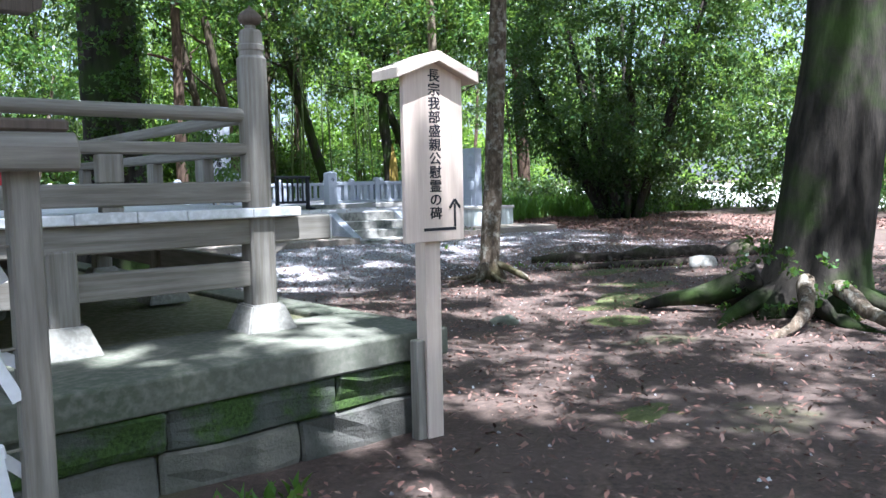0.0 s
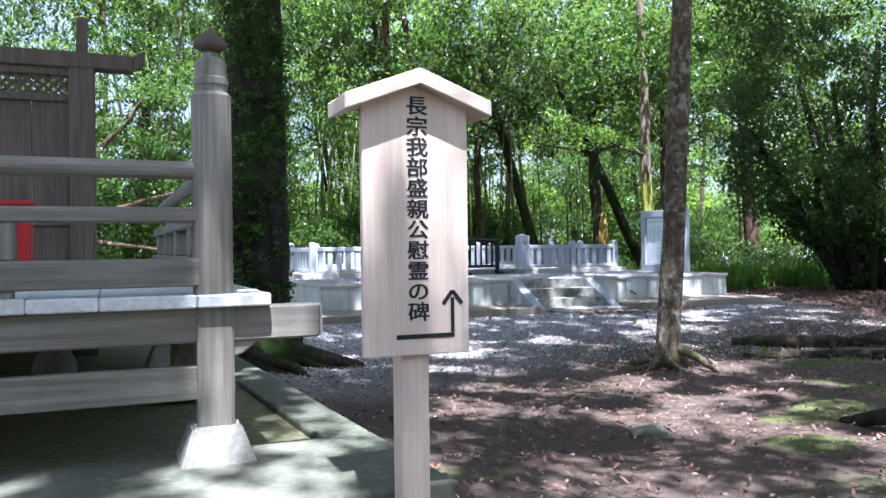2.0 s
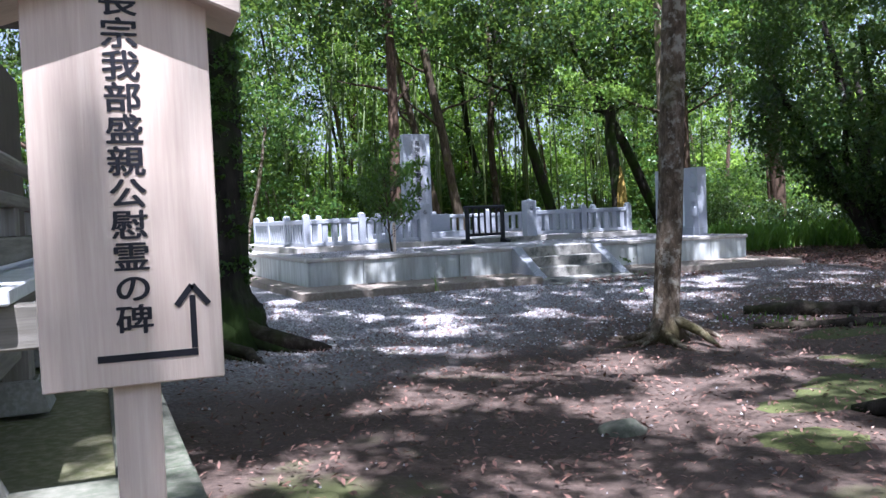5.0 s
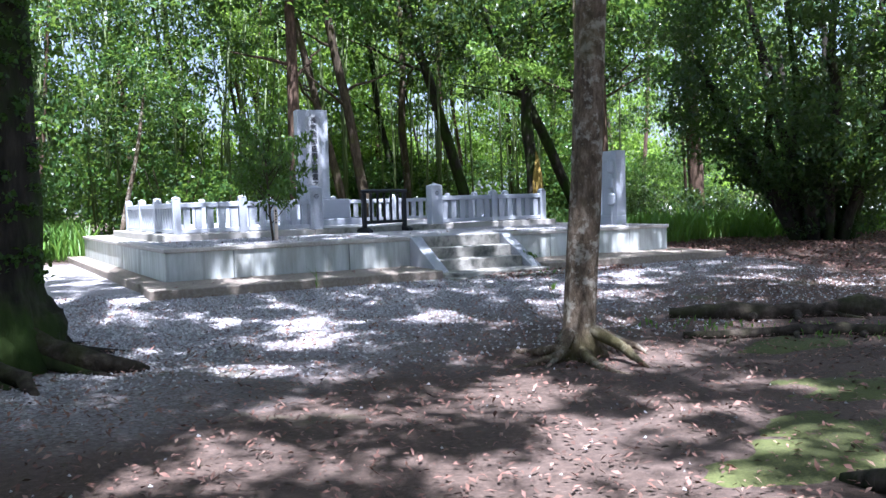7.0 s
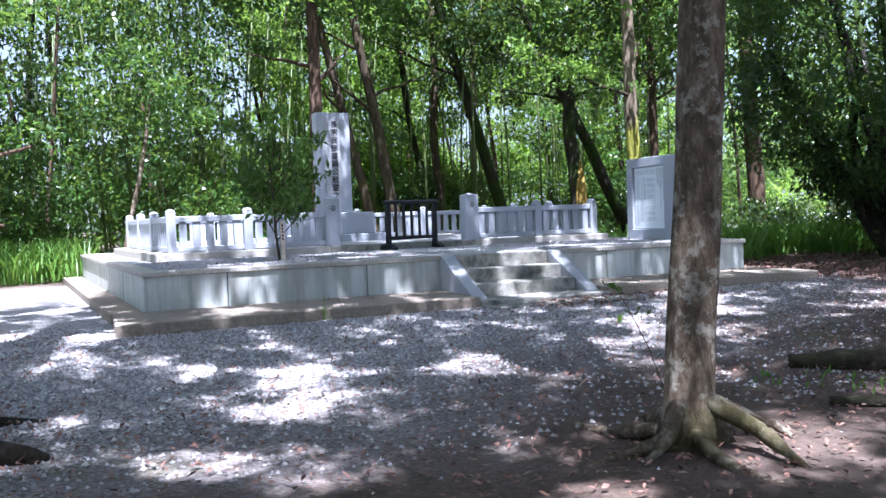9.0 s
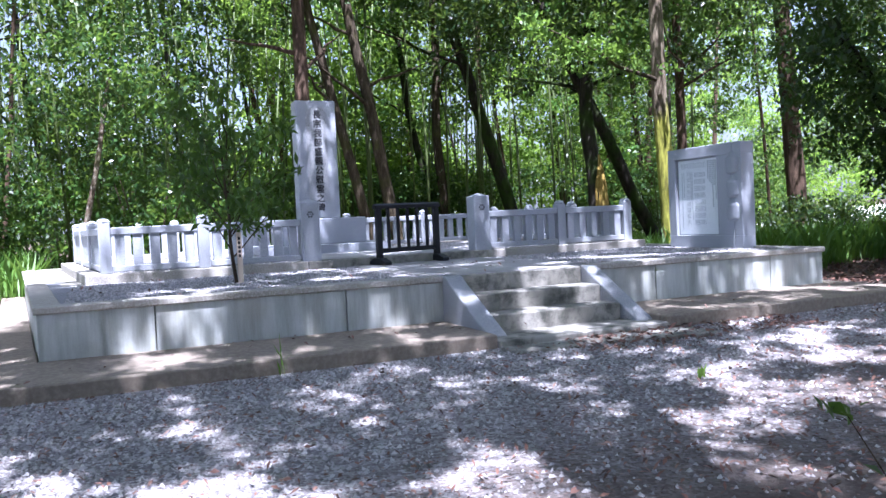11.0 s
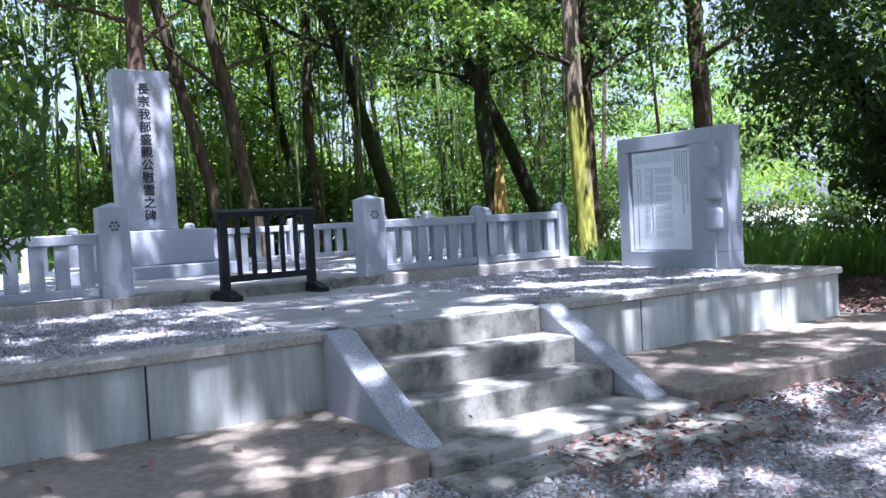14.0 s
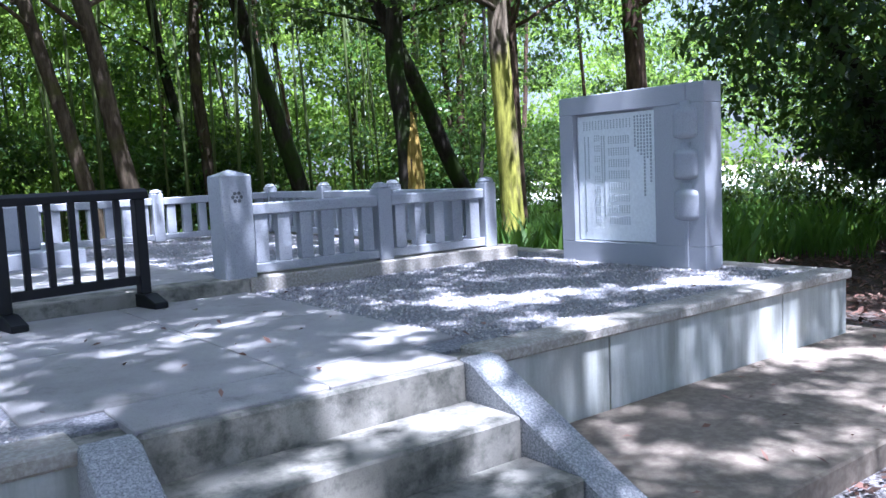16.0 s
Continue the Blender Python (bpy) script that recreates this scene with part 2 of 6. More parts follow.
def plain(c, rough=0.6, metal=0.0):
    def build(n, l, b):
        f = noise_tex(n, l, 35, 4)
        l.new(mix(n, l, f.outputs[0], tuple(v * 0.8 for v in c), tuple(min(1, v * 1.15) for v in c)), b.inputs["Base Color"])
        b.inputs["Roughness"].default_value, b.inputs["Metallic"].default_value = rough, metal
        b.inputs["Specular IOR Level"].default_value = 0.3
    return build


def pebble_mat(n, l, b):
    geo = n.new("ShaderNodeNewGeometry")
    r = ramp(n, l, geo.outputs["Random Per Island"], [(0, (0.13, 0.122, 0.125)), (0.55, (0.34, 0.325, 0.325)), (0.9, (0.46, 0.445, 0.445)), (1, (0.54, 0.53, 0.53))])
    l.new(r.outputs[0], b.inputs["Base Color"])
    b.inputs["Roughness"].default_value = 0.8


def litter_mat(n, l, b):
    geo = n.new("ShaderNodeNewGeometry")
    r = ramp(n, l, geo.outputs["Random Per Island"], [(0, (0.06, 0.035, 0.025)), (0.5, (0.16, 0.08, 0.055)), (0.85, (0.24, 0.125, 0.095)), (1, (0.29, 0.19, 0.14))])
    l.new(r.outputs[0], b.inputs["Base Color"])
    b.inputs["Roughness"].default_value = 0.75


M_GROUND = material("earth_and_gravel", ground_mat)
M_FACING = material("stained_facing", stained_stone)
M_COPING = material("coping_concrete", blotchy((0.36, 0.34, 0.30), (0.24, 0.22, 0.19), (0.45, 0.43, 0.39), 50, 1.2, 0.85, 0.3, 0.006))
M_APRON = material("brown_concrete", blotchy((0.225, 0.185, 0.145), (0.16, 0.132, 0.105), (0.275, 0.238, 0.19), 20, 0.8, 0.9, 0.3, 0.006))
M_STEP = material("weathered_concrete", mouldy((0.37, 0.355, 0.315), (0.23, 0.22, 0.19), (0.055, 0.06, 0.05), 0.53))
M_PAVE = material("walk_concrete", mouldy((0.41, 0.40, 0.395), (0.31, 0.30, 0.295), (0.18, 0.17, 0.16), 0.64))
M_GRANITE = material("grey_granite", blotchy((0.36, 0.38, 0.42), (0.30, 0.32, 0.355), (0.44, 0.46, 0.50), 120, 1.4, 0.55, 0.08, 0.002, speck=0.35))
M_GRANITE_D = material("rough_granite", blotchy((0.30, 0.31, 0.33), (0.22, 0.23, 0.24), (0.50, 0.51, 0.53), 90, 1.4, 0.6, 0.15, 0.003, speck=0.5))
M_PEBBLE = material("grey_pebbles", pebble_mat)
M_SIGN = material("fresh_cypress", wood((0.58, 0.46, 0.365), (0.69, 0.57, 0.46), (6, 6, 0.25), 0.55, 4.0))
M_SIGN_ROOF = material("cypress_roof_board", wood((0.55, 0.45, 0.36), (0.63, 0.53, 0.43), (0.3, 6, 6), 0.55, 4.0))
M_SIGN_END = material("red_brown_end_grain", wood((0.30, 0.13, 0.07), (0.40, 0.19, 0.10), (1, 1, 1), 0.6, 9))
M_INK = material("black_ink", plain((0.015, 0.015, 0.02), 0.5))
M_OLD_X = material("grey_weathered_timber", wood((0.155, 0.138, 0.108), (0.26, 0.24, 0.20), (0.25, 5, 5), 0.8))
M_OLD_Y = material("grey_weathered_joist", wood((0.155, 0.138, 0.108), (0.26, 0.24, 0.20), (5, 0.25, 5), 0.8))
M_OLD_Z = material("grey_weathered_post", wood((0.155, 0.138, 0.108), (0.26, 0.24, 0.20), (5, 5, 0.25), 0.8))
M_DARK_WOOD = material("dark_brown_timber", wood((0.085, 0.066, 0.05), (0.14, 0.108, 0.083), (5, 5, 0.3), 0.75))
M_DECK = material("white_flaking_deck_edge", blotchy((0.62, 0.63, 0.62), (0.50, 0.50, 0.47), (0.72, 0.72, 0.71), 30, 3.0, 0.8, 0.3, 0.006))
M_PLINTH = material("pale_plinth_stone", blotchy((0.27, 0.255, 0.215), (0.19, 0.18, 0.145), (0.32, 0.305, 0.265), 40, 2.0, 0.85, 0.3, 0.006))
M_CURB = material("mossy_kerb_stone", blotchy((0.125, 0.125, 0.095), (0.075, 0.09, 0.055), (0.165, 0.16, 0.125), 24, 1.5, 0.9, 0.3, 0.008))
M_WALLSTONE_PALE = material("pale_wall_stone", moss_stone((0.16, 0.15, 0.125), (0.10, 0.10, 0.08), 0.66))
M_MOSS = material("moss_cushion", blotchy((0.065, 0.075, 0.022), (0.045, 0.048, 0.02), (0.095, 0.105, 0.032), 60, 3.0, 0.95, 0.8, 0.01))
M_ROT = material("rotted_yellow_wood", bark((0.30, 0.20, 0.05), (0.52, 0.40, 0.12), scale=14))
M_WALLSTONE = material("mossy_wall_stone", moss_stone((0.10, 0.105, 0.085), (0.06, 0.07, 0.05), 0.43))
M_FLOOR_EARTH = material("mossy_packed_earth", blotchy((0.17, 0.16, 0.09), (0.12, 0.13, 0.05), (0.24, 0.22, 0.14), 25, 1.2, 0.95, 0.4, 0.01))
M_RED = material("red_lacquer", plain((0.42, 0.02, 0.025), 0.4))
M_BLACK = material("black_painted_timber", plain((0.007, 0.008, 0.012), 0.5))
M_PLATE = material("pale_engraved_plate", plain((0.80, 0.84, 0.86), 0.3))
M_TEXTGREY = material("engraved_grey", plain((0.10, 0.105, 0.115), 0.6))
M_TEXTPALE = material("pale_engraved_writing", plain((0.37, 0.41, 0.43), 0.6))
M_PAPER = material("white_paper", plain((0.80, 0.80, 0.80), 0.8))
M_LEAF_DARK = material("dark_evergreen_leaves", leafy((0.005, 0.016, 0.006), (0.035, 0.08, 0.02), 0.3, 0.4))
M_LEAF_MID = material("broad_green_leaves", leafy((0.009, 0.030, 0.008), (0.085, 0.19, 0.035), 0.45, 0.38))
M_LEAF_LIGHT = material("bamboo_and_sunlit_toned_leaves", leafy((0.045, 0.11, 0.013), (0.26, 0.39, 0.065), 0.6, 0.5))
M_LEAF_EVER = material("glossy_evergreen_leaves", leafy((0.006, 0.020, 0.007), (0.058, 0.13, 0.030), 0.35, 0.35))
M_LEAF_SAP = material("yellow_green_leaves", leafy((0.05, 0.12, 0.02), (0.20, 0.33, 0.06), 0.5, 0.4))
M_GRASS = material("grass_blades", leafy((0.05, 0.13, 0.02), (0.16, 0.30, 0.05), 0.45, 0.5))
M_LITTER = material("fallen_leaves", litter_mat)
M_BARK_GREY = material("grey_lichen_bark", bark((0.10, 0.075, 0.05), (0.235, 0.19, 0.14), (0.10, 0.09, 0.035), 0.45, 16, 0.4, 0.5))
M_BARK_DARK = material("dark_mossy_bark", bark((0.028, 0.024, 0.019), (0.06, 0.052, 0.04), (0.04, 0.07, 0.012), 0.55, 8))
M_BARK_RED = material("red_brown_cedar_bark", bark((0.075, 0.05, 0.035), (0.16, 0.105, 0.075), scale=9))
M_BARK_BROWN = material("brown_forest_bark", bark((0.06, 0.047, 0.032), (0.13, 0.10, 0.07), (0.10, 0.10, 0.03), 0.4, 9))
M_BARK_YELLOW = material("lichen_coated_bark", lichen_bark)
M_BARK_LOG = material("mossy_rotting_bark", bark((0.04, 0.032, 0.024), (0.10, 0.082, 0.06), (0.055, 0.065, 0.02), 0.42, 9, 0.8))
M_CULM = material("bamboo_culm", plain((0.09, 0.12, 0.04), 0.45))
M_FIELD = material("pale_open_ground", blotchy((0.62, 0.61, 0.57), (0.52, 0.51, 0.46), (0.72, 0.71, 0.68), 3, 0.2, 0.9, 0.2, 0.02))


# ---------------------------------------------------------------- mesh helpers
def part(name, bm, mat, parent=None, label="", smooth=False):
    me = bpy.data.meshes.new(name)
    bm.to_mesh(me)
    bm.free()
    me.materials.append(mat)
    if smooth:
        me.polygons.foreach_set("use_smooth", [True] * len(me.polygons))
    ob = new(name, me)
    if parent:
        ob.parent = parent
    if label:
        ob["label"] = label
    return ob


def empty(name, m=None):
    ob = new(name)
    ob.empty_display_size = 0.2
    if m is not None:
        ob.matrix_world = m
    return ob


def block(x0, x1, y0, y1, z0, z1, bev=0.01, seg=1, bm=None, m=None):
    """A bevelled block, added to bm."""
    bm = bm or bmesh.new()
    r = bmesh.ops.create_cube(bm, size=1)
    vs = r["verts"]
    for v in vs:
        v.co = Vector((x0 + (v.co.x + 0.5) * (x1 - x0), y0 + (v.co.y + 0.5) * (y1 - y0), z0 + (v.co.z + 0.5) * (z1 - z0)))
    if bev:
        es = list({e for v in vs for e in v.link_edges})
        out = bmesh.ops.bevel(bm, geom=es, offset=bev, segments=seg, affect="EDGES", profile=0.5)
        vs = list({v for f in out["faces"] for v in f.verts} | {v for v in vs if v.is_valid})
    if m is not None:
        bmesh.ops.transform(bm, matrix=m, verts=vs)
    return bm


def prism(poly, axis, a, b, bev=0.008):
    """A polygon in two axes, drawn out along the third from a to b."""
    bm = bmesh.new()
    def at(p, d):
        return {"x": (d, p[0], p[1]), "y": (p[0], d, p[1]), "z": (p[0], p[1], d)}[axis]
    lo = [bm.verts.new(at(p, a)) for p in poly]
    hi = [bm.verts.new(at(p, b)) for p in poly]
    bm.faces.new(lo)
    bm.faces.new(hi[::-1])
    for i in range(len(poly)):
        j = (i + 1) % len(poly)
        bm.faces.new((lo[j], lo[i], hi[i], hi[j]))
    bmesh.ops.recalc_face_normals(bm, faces=bm.faces)
    if bev:
        bmesh.ops.bevel(bm, geom=list(bm.edges), offset=bev, segments=1, affect="EDGES")
    return bm


def lathe(profile, seg=20, bm=None, at=(0, 0, 0)):
    """(radius, z) pairs turned round z."""
    bm = bm or bmesh.new()
    rings = []
    for r, z in profile:
        rings.append([bm.verts.new((at[0] + r * math.cos(2 * math.pi * i / seg), at[1] + r * math.sin(2 * math.pi * i / seg), at[2] + z)) for i in range(seg)])
    for p, q in zip(rings, rings[1:]):
        for i in range(seg):
            j = (i + 1) % seg
            bm.faces.new((p[i], p[j], q[j], q[i]))
    bm.faces.new(rings[0][::-1])
    bm.faces.new(rings[-1])
    return bm


def tube(points, radii, seg=10, bm=None, rough=0.0, flare=None):
    """A tapered tube along points; rough: uneven girth; flare: (lobes, extra radius, height) of root buttresses."""
    bm = bm or bmesh.new()
    rings = []
    n = len(points)
    ph = random.random() * 9
    for k, (p, r) in enumerate(zip(points, radii)):
        p = Vector(p)
        d = (Vector(points[min(k + 1, n - 1)]) - Vector(points[max(k - 1, 0)])).normalized()
        s = d.cross(Vector((0.13, 0.99, 0.05)) if abs(d.y) < 0.9 else Vector((1, 0, 0))).normalized()
        u = d.cross(s)
        ring = []
        for i in range(seg):
            a = 2 * math.pi * i / seg
            rr = r
            if rough:
                rr *= 1 + rough * (noise.noise(Vector((math.cos(a) * 1.5 + ph, math.sin(a) * 1.5, (p.x + p.y + p.z) * 1.3))) + 0.5 * noise.noise(Vector((math.cos(a) * 4 + ph, math.sin(a) * 4, (p.x + p.y + p.z) * 3))))
            if flare:
                h = max(0.0, 1 - (p.z - points[0][2]) / flare[2])
                rr += flare[1] * h ** 2.2 * (0.35 + 0.65 * max(0, math.cos(a * flare[0] + ph + 0.6 * math.sin(2 * a))))
            ring.append(bm.verts.new(p + (s * math.cos(a) + u * math.sin(a)) * rr))
        rings.append(ring)
    for p, q in zip(rings, rings[1:]):
        for i in range(seg):
            j = (i + 1) % seg
            bm.faces.new((p[i], p[j], q[j], q[i]))
    bm.faces.new(rings[-1])
    bm.faces.new(rings[0][::-1])
    return bm


def wander(a, b, n, amount):
    """Points from a to b with a natural sway."""
    a, b = Vector(a), Vector(b)
    ph = random.random() * 50
    out = []
    for i in range(n):
        t = i / (n - 1)
        w = math.sin(math.pi * min(1, t * 1.2)) * amount
        out.append(tuple(a.lerp(b, t) + Vector((noise.noise((t * 2.3 + ph, 0, 0)) * w, noise.noise((0, t * 2.3 + ph, 3)) * w, 0))))
    return out


# gaps cut into the crowns so sun patches land here: x, y, z, radius of the gap
GAPS = [(-2.97, -3.83, 0, 0.42), (-0.40, -3.85, 0, 0.45), (-1.5, -5.4, 0, 0.28), (-1.46, -3.96, 0, 0.18), (-2.1, -2.4, 0, 0.3),
        (-3.75, -3.4, 0, 0.22), (0.8, -3.5, 0, 0.3), (-3.45, -9.38, 0, 0.34), (-3.1, -9.7, 0, 0.2), (-4.6, -8.53, 0, 0.3), (-4.65, -13.37, 0, 0.42),
        (-5.26, -11.85, 0, 0.22), (-3.5, -11.3, 0, 0.2), (-4.0, -8.9, 0, 0.2), (-6.0, -9.75, 0, 0.3), (-4.3, -10.9, 0, 0.22), (-1.0, -7.3, 0, 0.3),
        (-6.70, -12.42, 1.12, 0.05), (-3.9, -12.6, 0, 0.25), (-3.2, -12.1, 0, 0.2), (-2.7, -13.1, 0, 0.2), (-5.1, -12.6, 0, 0.16), (-1.0, -4.7, 0, 0.3), (-0.3, -5.0, 0, 0.22), (-2.4, -4.2, 0, 0.2), (-1.8, -0.9, 0.1, 0.25), (-0.7, -0.9, 0.1, 0.2), (-3.0, -0.8, 0.1, 0.2), (-6.85, -11.9, 0.46, 0.14), (-7.0, -12.6, 0.3, 0.12), (-6.6, -11.4, 0.3, 0.14), (-7.3, -12.2, 0.9, 0.14), (-7.5, 3.5, 0, 1.6), (0.9, -9.0, 0, 0.35), (-3.6, -8.1, 0, 0.3), (-2.8, -8.5, 0, 0.24),
        (-2.3, -7.9, 0, 0.16), (-4.2, -7.6, 0, 0.2), (-1.9, -4.6, 0, 0.3), (0.3, -4.3, 0, 0.36), (-0.2, -2.9, 0, 0.22), (1.4, -4.0, 0, 0.3), (2.3, -3.2, 0, 0.25), (-2.7, -5.0, 0, 0.26)]
_g = random.Random(31)
GAPS = [(x, y, z, r * 0.72 if r < 1 else r) for x, y, z, r in GAPS]
GAPS += [(_g.uniform(-5.5, 1.0), _g.uniform(-9.5, -1.6), 0, _g.uniform(0.0, 0.07)) for _ in range(40)]
GAPS += [(_g.uniform(-6.5, 0.0), _g.uniform(-14.0, -8.5), 0, _g.uniform(0.0, 0.13)) for _ in range(44)]
GAPS += [(_g.uniform(-0.8, 1.2), _g.uniform(-6.0, -2.4), 0, _g.uniform(0.0, 0.14)) for _ in range(14)]
GAPS += [(_g.uniform(-3.5, 1.0), _g.uniform(-4.6, -1.6), 0, _g.uniform(0.0, 0.14)) for _ in range(18)]
GAPS += [(-2.75, -12.3, 0, 0.3), (-6.74, -12.47, 1.45, 0.06), (-6.70, -12.47, 1.30, 0.07), (-7.25, -11.8, 0.47, 0.16), (-8.1, -11.9, 0.47, 0.14),
         (-6.8, 6.2, 0, 1.8), (-9.5, 7.5, 0, 2.0), (-3.2, 3.3, 0.9, 0.35), (-3.5, 5.6, 0.7, 0.4), (-2.0, 3.2, 1.0, 0.2), (0.4, 6.9, 2.6, 0.1), (-4.6, -1.0, 0, 0.3)]

# none beside the line on which the slim trunk's own shadow falls
GAPS = [g for g in GAPS if not (-6.9 < g[1] < -3.0 and abs(g[0] + 1.5 - 0.21 * (g[1] + 6.98)) < g[3] + 0.3)]


def with_gaps(c, origin, clump):
    """Clump centres that leave the gaps open towards the sun."""
    keep = np.ones(len(c), bool)
    d = np.array(sd)
    w = c + np.array(origin)
    for x, y, z, r in GAPS:
        v = w - np.array((x, y, z))
        along = v @ d
        off = np.linalg.norm(v - along[:, None] * d, axis=1)
        keep &= off > r + clump * 0.45
    return c[keep]


def leaf_mesh(name, centres, spread, per, size, mat, parent, droop=0.5, seed=1, aspect=0.45, label=""):
    """Clumps of single leaves: each a folded lozenge of four corners."""
    rng = np.random.default_rng(seed)
    c = np.repeat(np.asarray(centres, float), per, axis=0)
    k = len(c)
    sp = np.asarray(spread, float)
    if sp.ndim == 1 and len(sp) == len(centres):
        sp = np.repeat(sp, per)[:, None]
    g = rng.normal(size=(k, 3))
    g /= np.linalg.norm(g, axis=1)[:, None] + 1e-9
    c = c + g * (rng.random((k, 1)) ** 0.45) * sp * np.array([1.0, 1.0, 0.6])
    d = rng.normal(size=(k, 3)); d[:, 2] -= droop
    d /= np.linalg.norm(d, axis=1)[:, None]
    up = rng.normal(size=(k, 3)) * 0.6; up[:, 2] += 1.0
    s = np.cross(d, up); s /= np.linalg.norm(s, axis=1)[:, None] + 1e-9
    nrm = np.cross(s, d)
    ln = size * (0.6 + 0.8 * rng.random((k, 1)))
    v = np.empty((k, 4, 3))
    v[:, 0] = c - d * ln * 0.5
    v[:, 1] = c + s * ln * aspect * 0.5 + nrm * ln * 0.10
    v[:, 2] = c + d * ln * 0.5 - nrm * ln * 0.08
    v[:, 3] = c - s * ln * aspect * 0.5 + nrm * ln * 0.10
    return quads(name, v, mat, parent, label)


def quads(name, v, mat, parent=None, label=""):
    k = len(v)
    me = bpy.data.meshes.new(name)
    me.vertices.add(4 * k)
    me.vertices.foreach_set("co", v.reshape(-1))
    me.loops.add(4 * k)
    me.loops.foreach_set("vertex_index", np.arange(4 * k, dtype=np.int32))
    me.polygons.add(k)
    me.polygons.foreach_set("loop_start", np.arange(0, 4 * k, 4, dtype=np.int32))
    me.materials.append(mat)
    me.update(calc_edges=True)
    ob = new(name, me)
    if parent:
        ob.parent = parent
    if label:
        ob["label"] = label
    return ob


def text_mesh(name, chars, size, mat, parent, m, depth=0.003, bold=0.0):
    """Upright lettering with the built-in font."""
    cu = bpy.data.curves.new(name, "FONT")
    cu.body, cu.size, cu.extrude = chars, size, depth
    cu.align_x, cu.align_y = "CENTER", "CENTER"
    tmp = bpy.data.objects.new(name, cu)
    scene.collection.objects.link(tmp)
    me = bpy.data.meshes.new_from_object(tmp.evaluated_get(bpy.context.evaluated_depsgraph_get()))
    bpy.data.objects.remove(tmp)
    bpy.data.curves.remove(cu)
    me.name = name
    if bold:                                # thick brush strokes: the glyph laid over itself a little aside
        bm = bmesh.new()
        for k, (u, v) in enumerate(((-1, -0.4), (1, 0.4), (-0.3, 0.6), (0.4, -0.6))):
            n0 = len(bm.verts)
            bm.from_mesh(me)
            bm.verts.ensure_lookup_table()
            bmesh.ops.translate(bm, vec=(u * bold, v * bold, k * 0.00015), verts=bm.verts[n0:])
        bm.to_mesh(me)
        bm.free()
    me.materials.clear()
    me.materials.append(mat)
    ob = new(name, me)
    ob.parent = parent
    ob.matrix_local = m
    return ob


# ---------------------------------------------------------------- ground
def ground_h(x, y):
    """Height of the open ground: level at the monument, dipping a little towards the shrine."""
    if not (-17 < x < 19 and -20 < y < 16):
        return -0.02
    z = 0.04 * noise.noise((x * 0.35, y * 0.35, 0)) + 0.02 * noise.noise((x * 1.3, y * 1.3, 5))
    near = min(1.0, max(0.0, (abs(x - 0.8) - 5.5) / 2, (-y - 1.5) / 2))
    t = min(1.0, max(0.0, (-y - 1.4) / 3.0))
    dip = 0.10 * t * t * (3 - 2 * t) + 0.09 * math.exp(-((x + 1.0) / 3.0) ** 2 - ((y + 6.8) / 2.2) ** 2)
    dip *= min(1.0, max(0.0, (17 - abs(x)) / 6)) * min(1.0, max(0.0, (y + 20) / 4))
    dip *= min(1.0, max(0.25, (x + 8.5) / 3.0))
    return z * near - 0.015 - dip


def build_ground():
    bm = bmesh.new()
    xs = [-400, -120, -50, -24] + [-16 + 0.4 * i for i in range(86)] + [26, 50, 120, 400]
    ys = [-400, -120, -50, -26] + [-19 + 0.4 * i for i in range(86)] + [22, 50, 120, 400]
    g = [[bm.verts.new((x, y, ground_h(x, y))) for x in xs] for y in ys]
    for j in range(len(ys) - 1):
        for i in range(len(xs) - 1):
            bm.faces.new((g[j][i], g[j][i + 1], g[j + 1][i + 1], g[j + 1][i]))
    return tagged(part("ground", bm, M_GROUND, smooth=True), "brown leafy earth and grey gravel ground in shade", "ground", kind="structure")


build_ground()

# ---------------------------------------------------------------- monument platform
PX0, PX1, PY1, PZ = -3.98, 5.66, 9.2, 0.61
IX0, IX1, IY0, IZ = -3.60, 5.08, 3.10, 0.72      # raised inner court


SKEW = 0.085                # the platform's left side runs outwards towards the back


def skew_left(ob, y0=0.0):
    """Lean the left half of a piece outwards with depth."""
    for v in ob.data.vertices:
        if v.co.x < -1.5:
            v.co.x -= SKEW * max(0.0, v.co.y - y0)


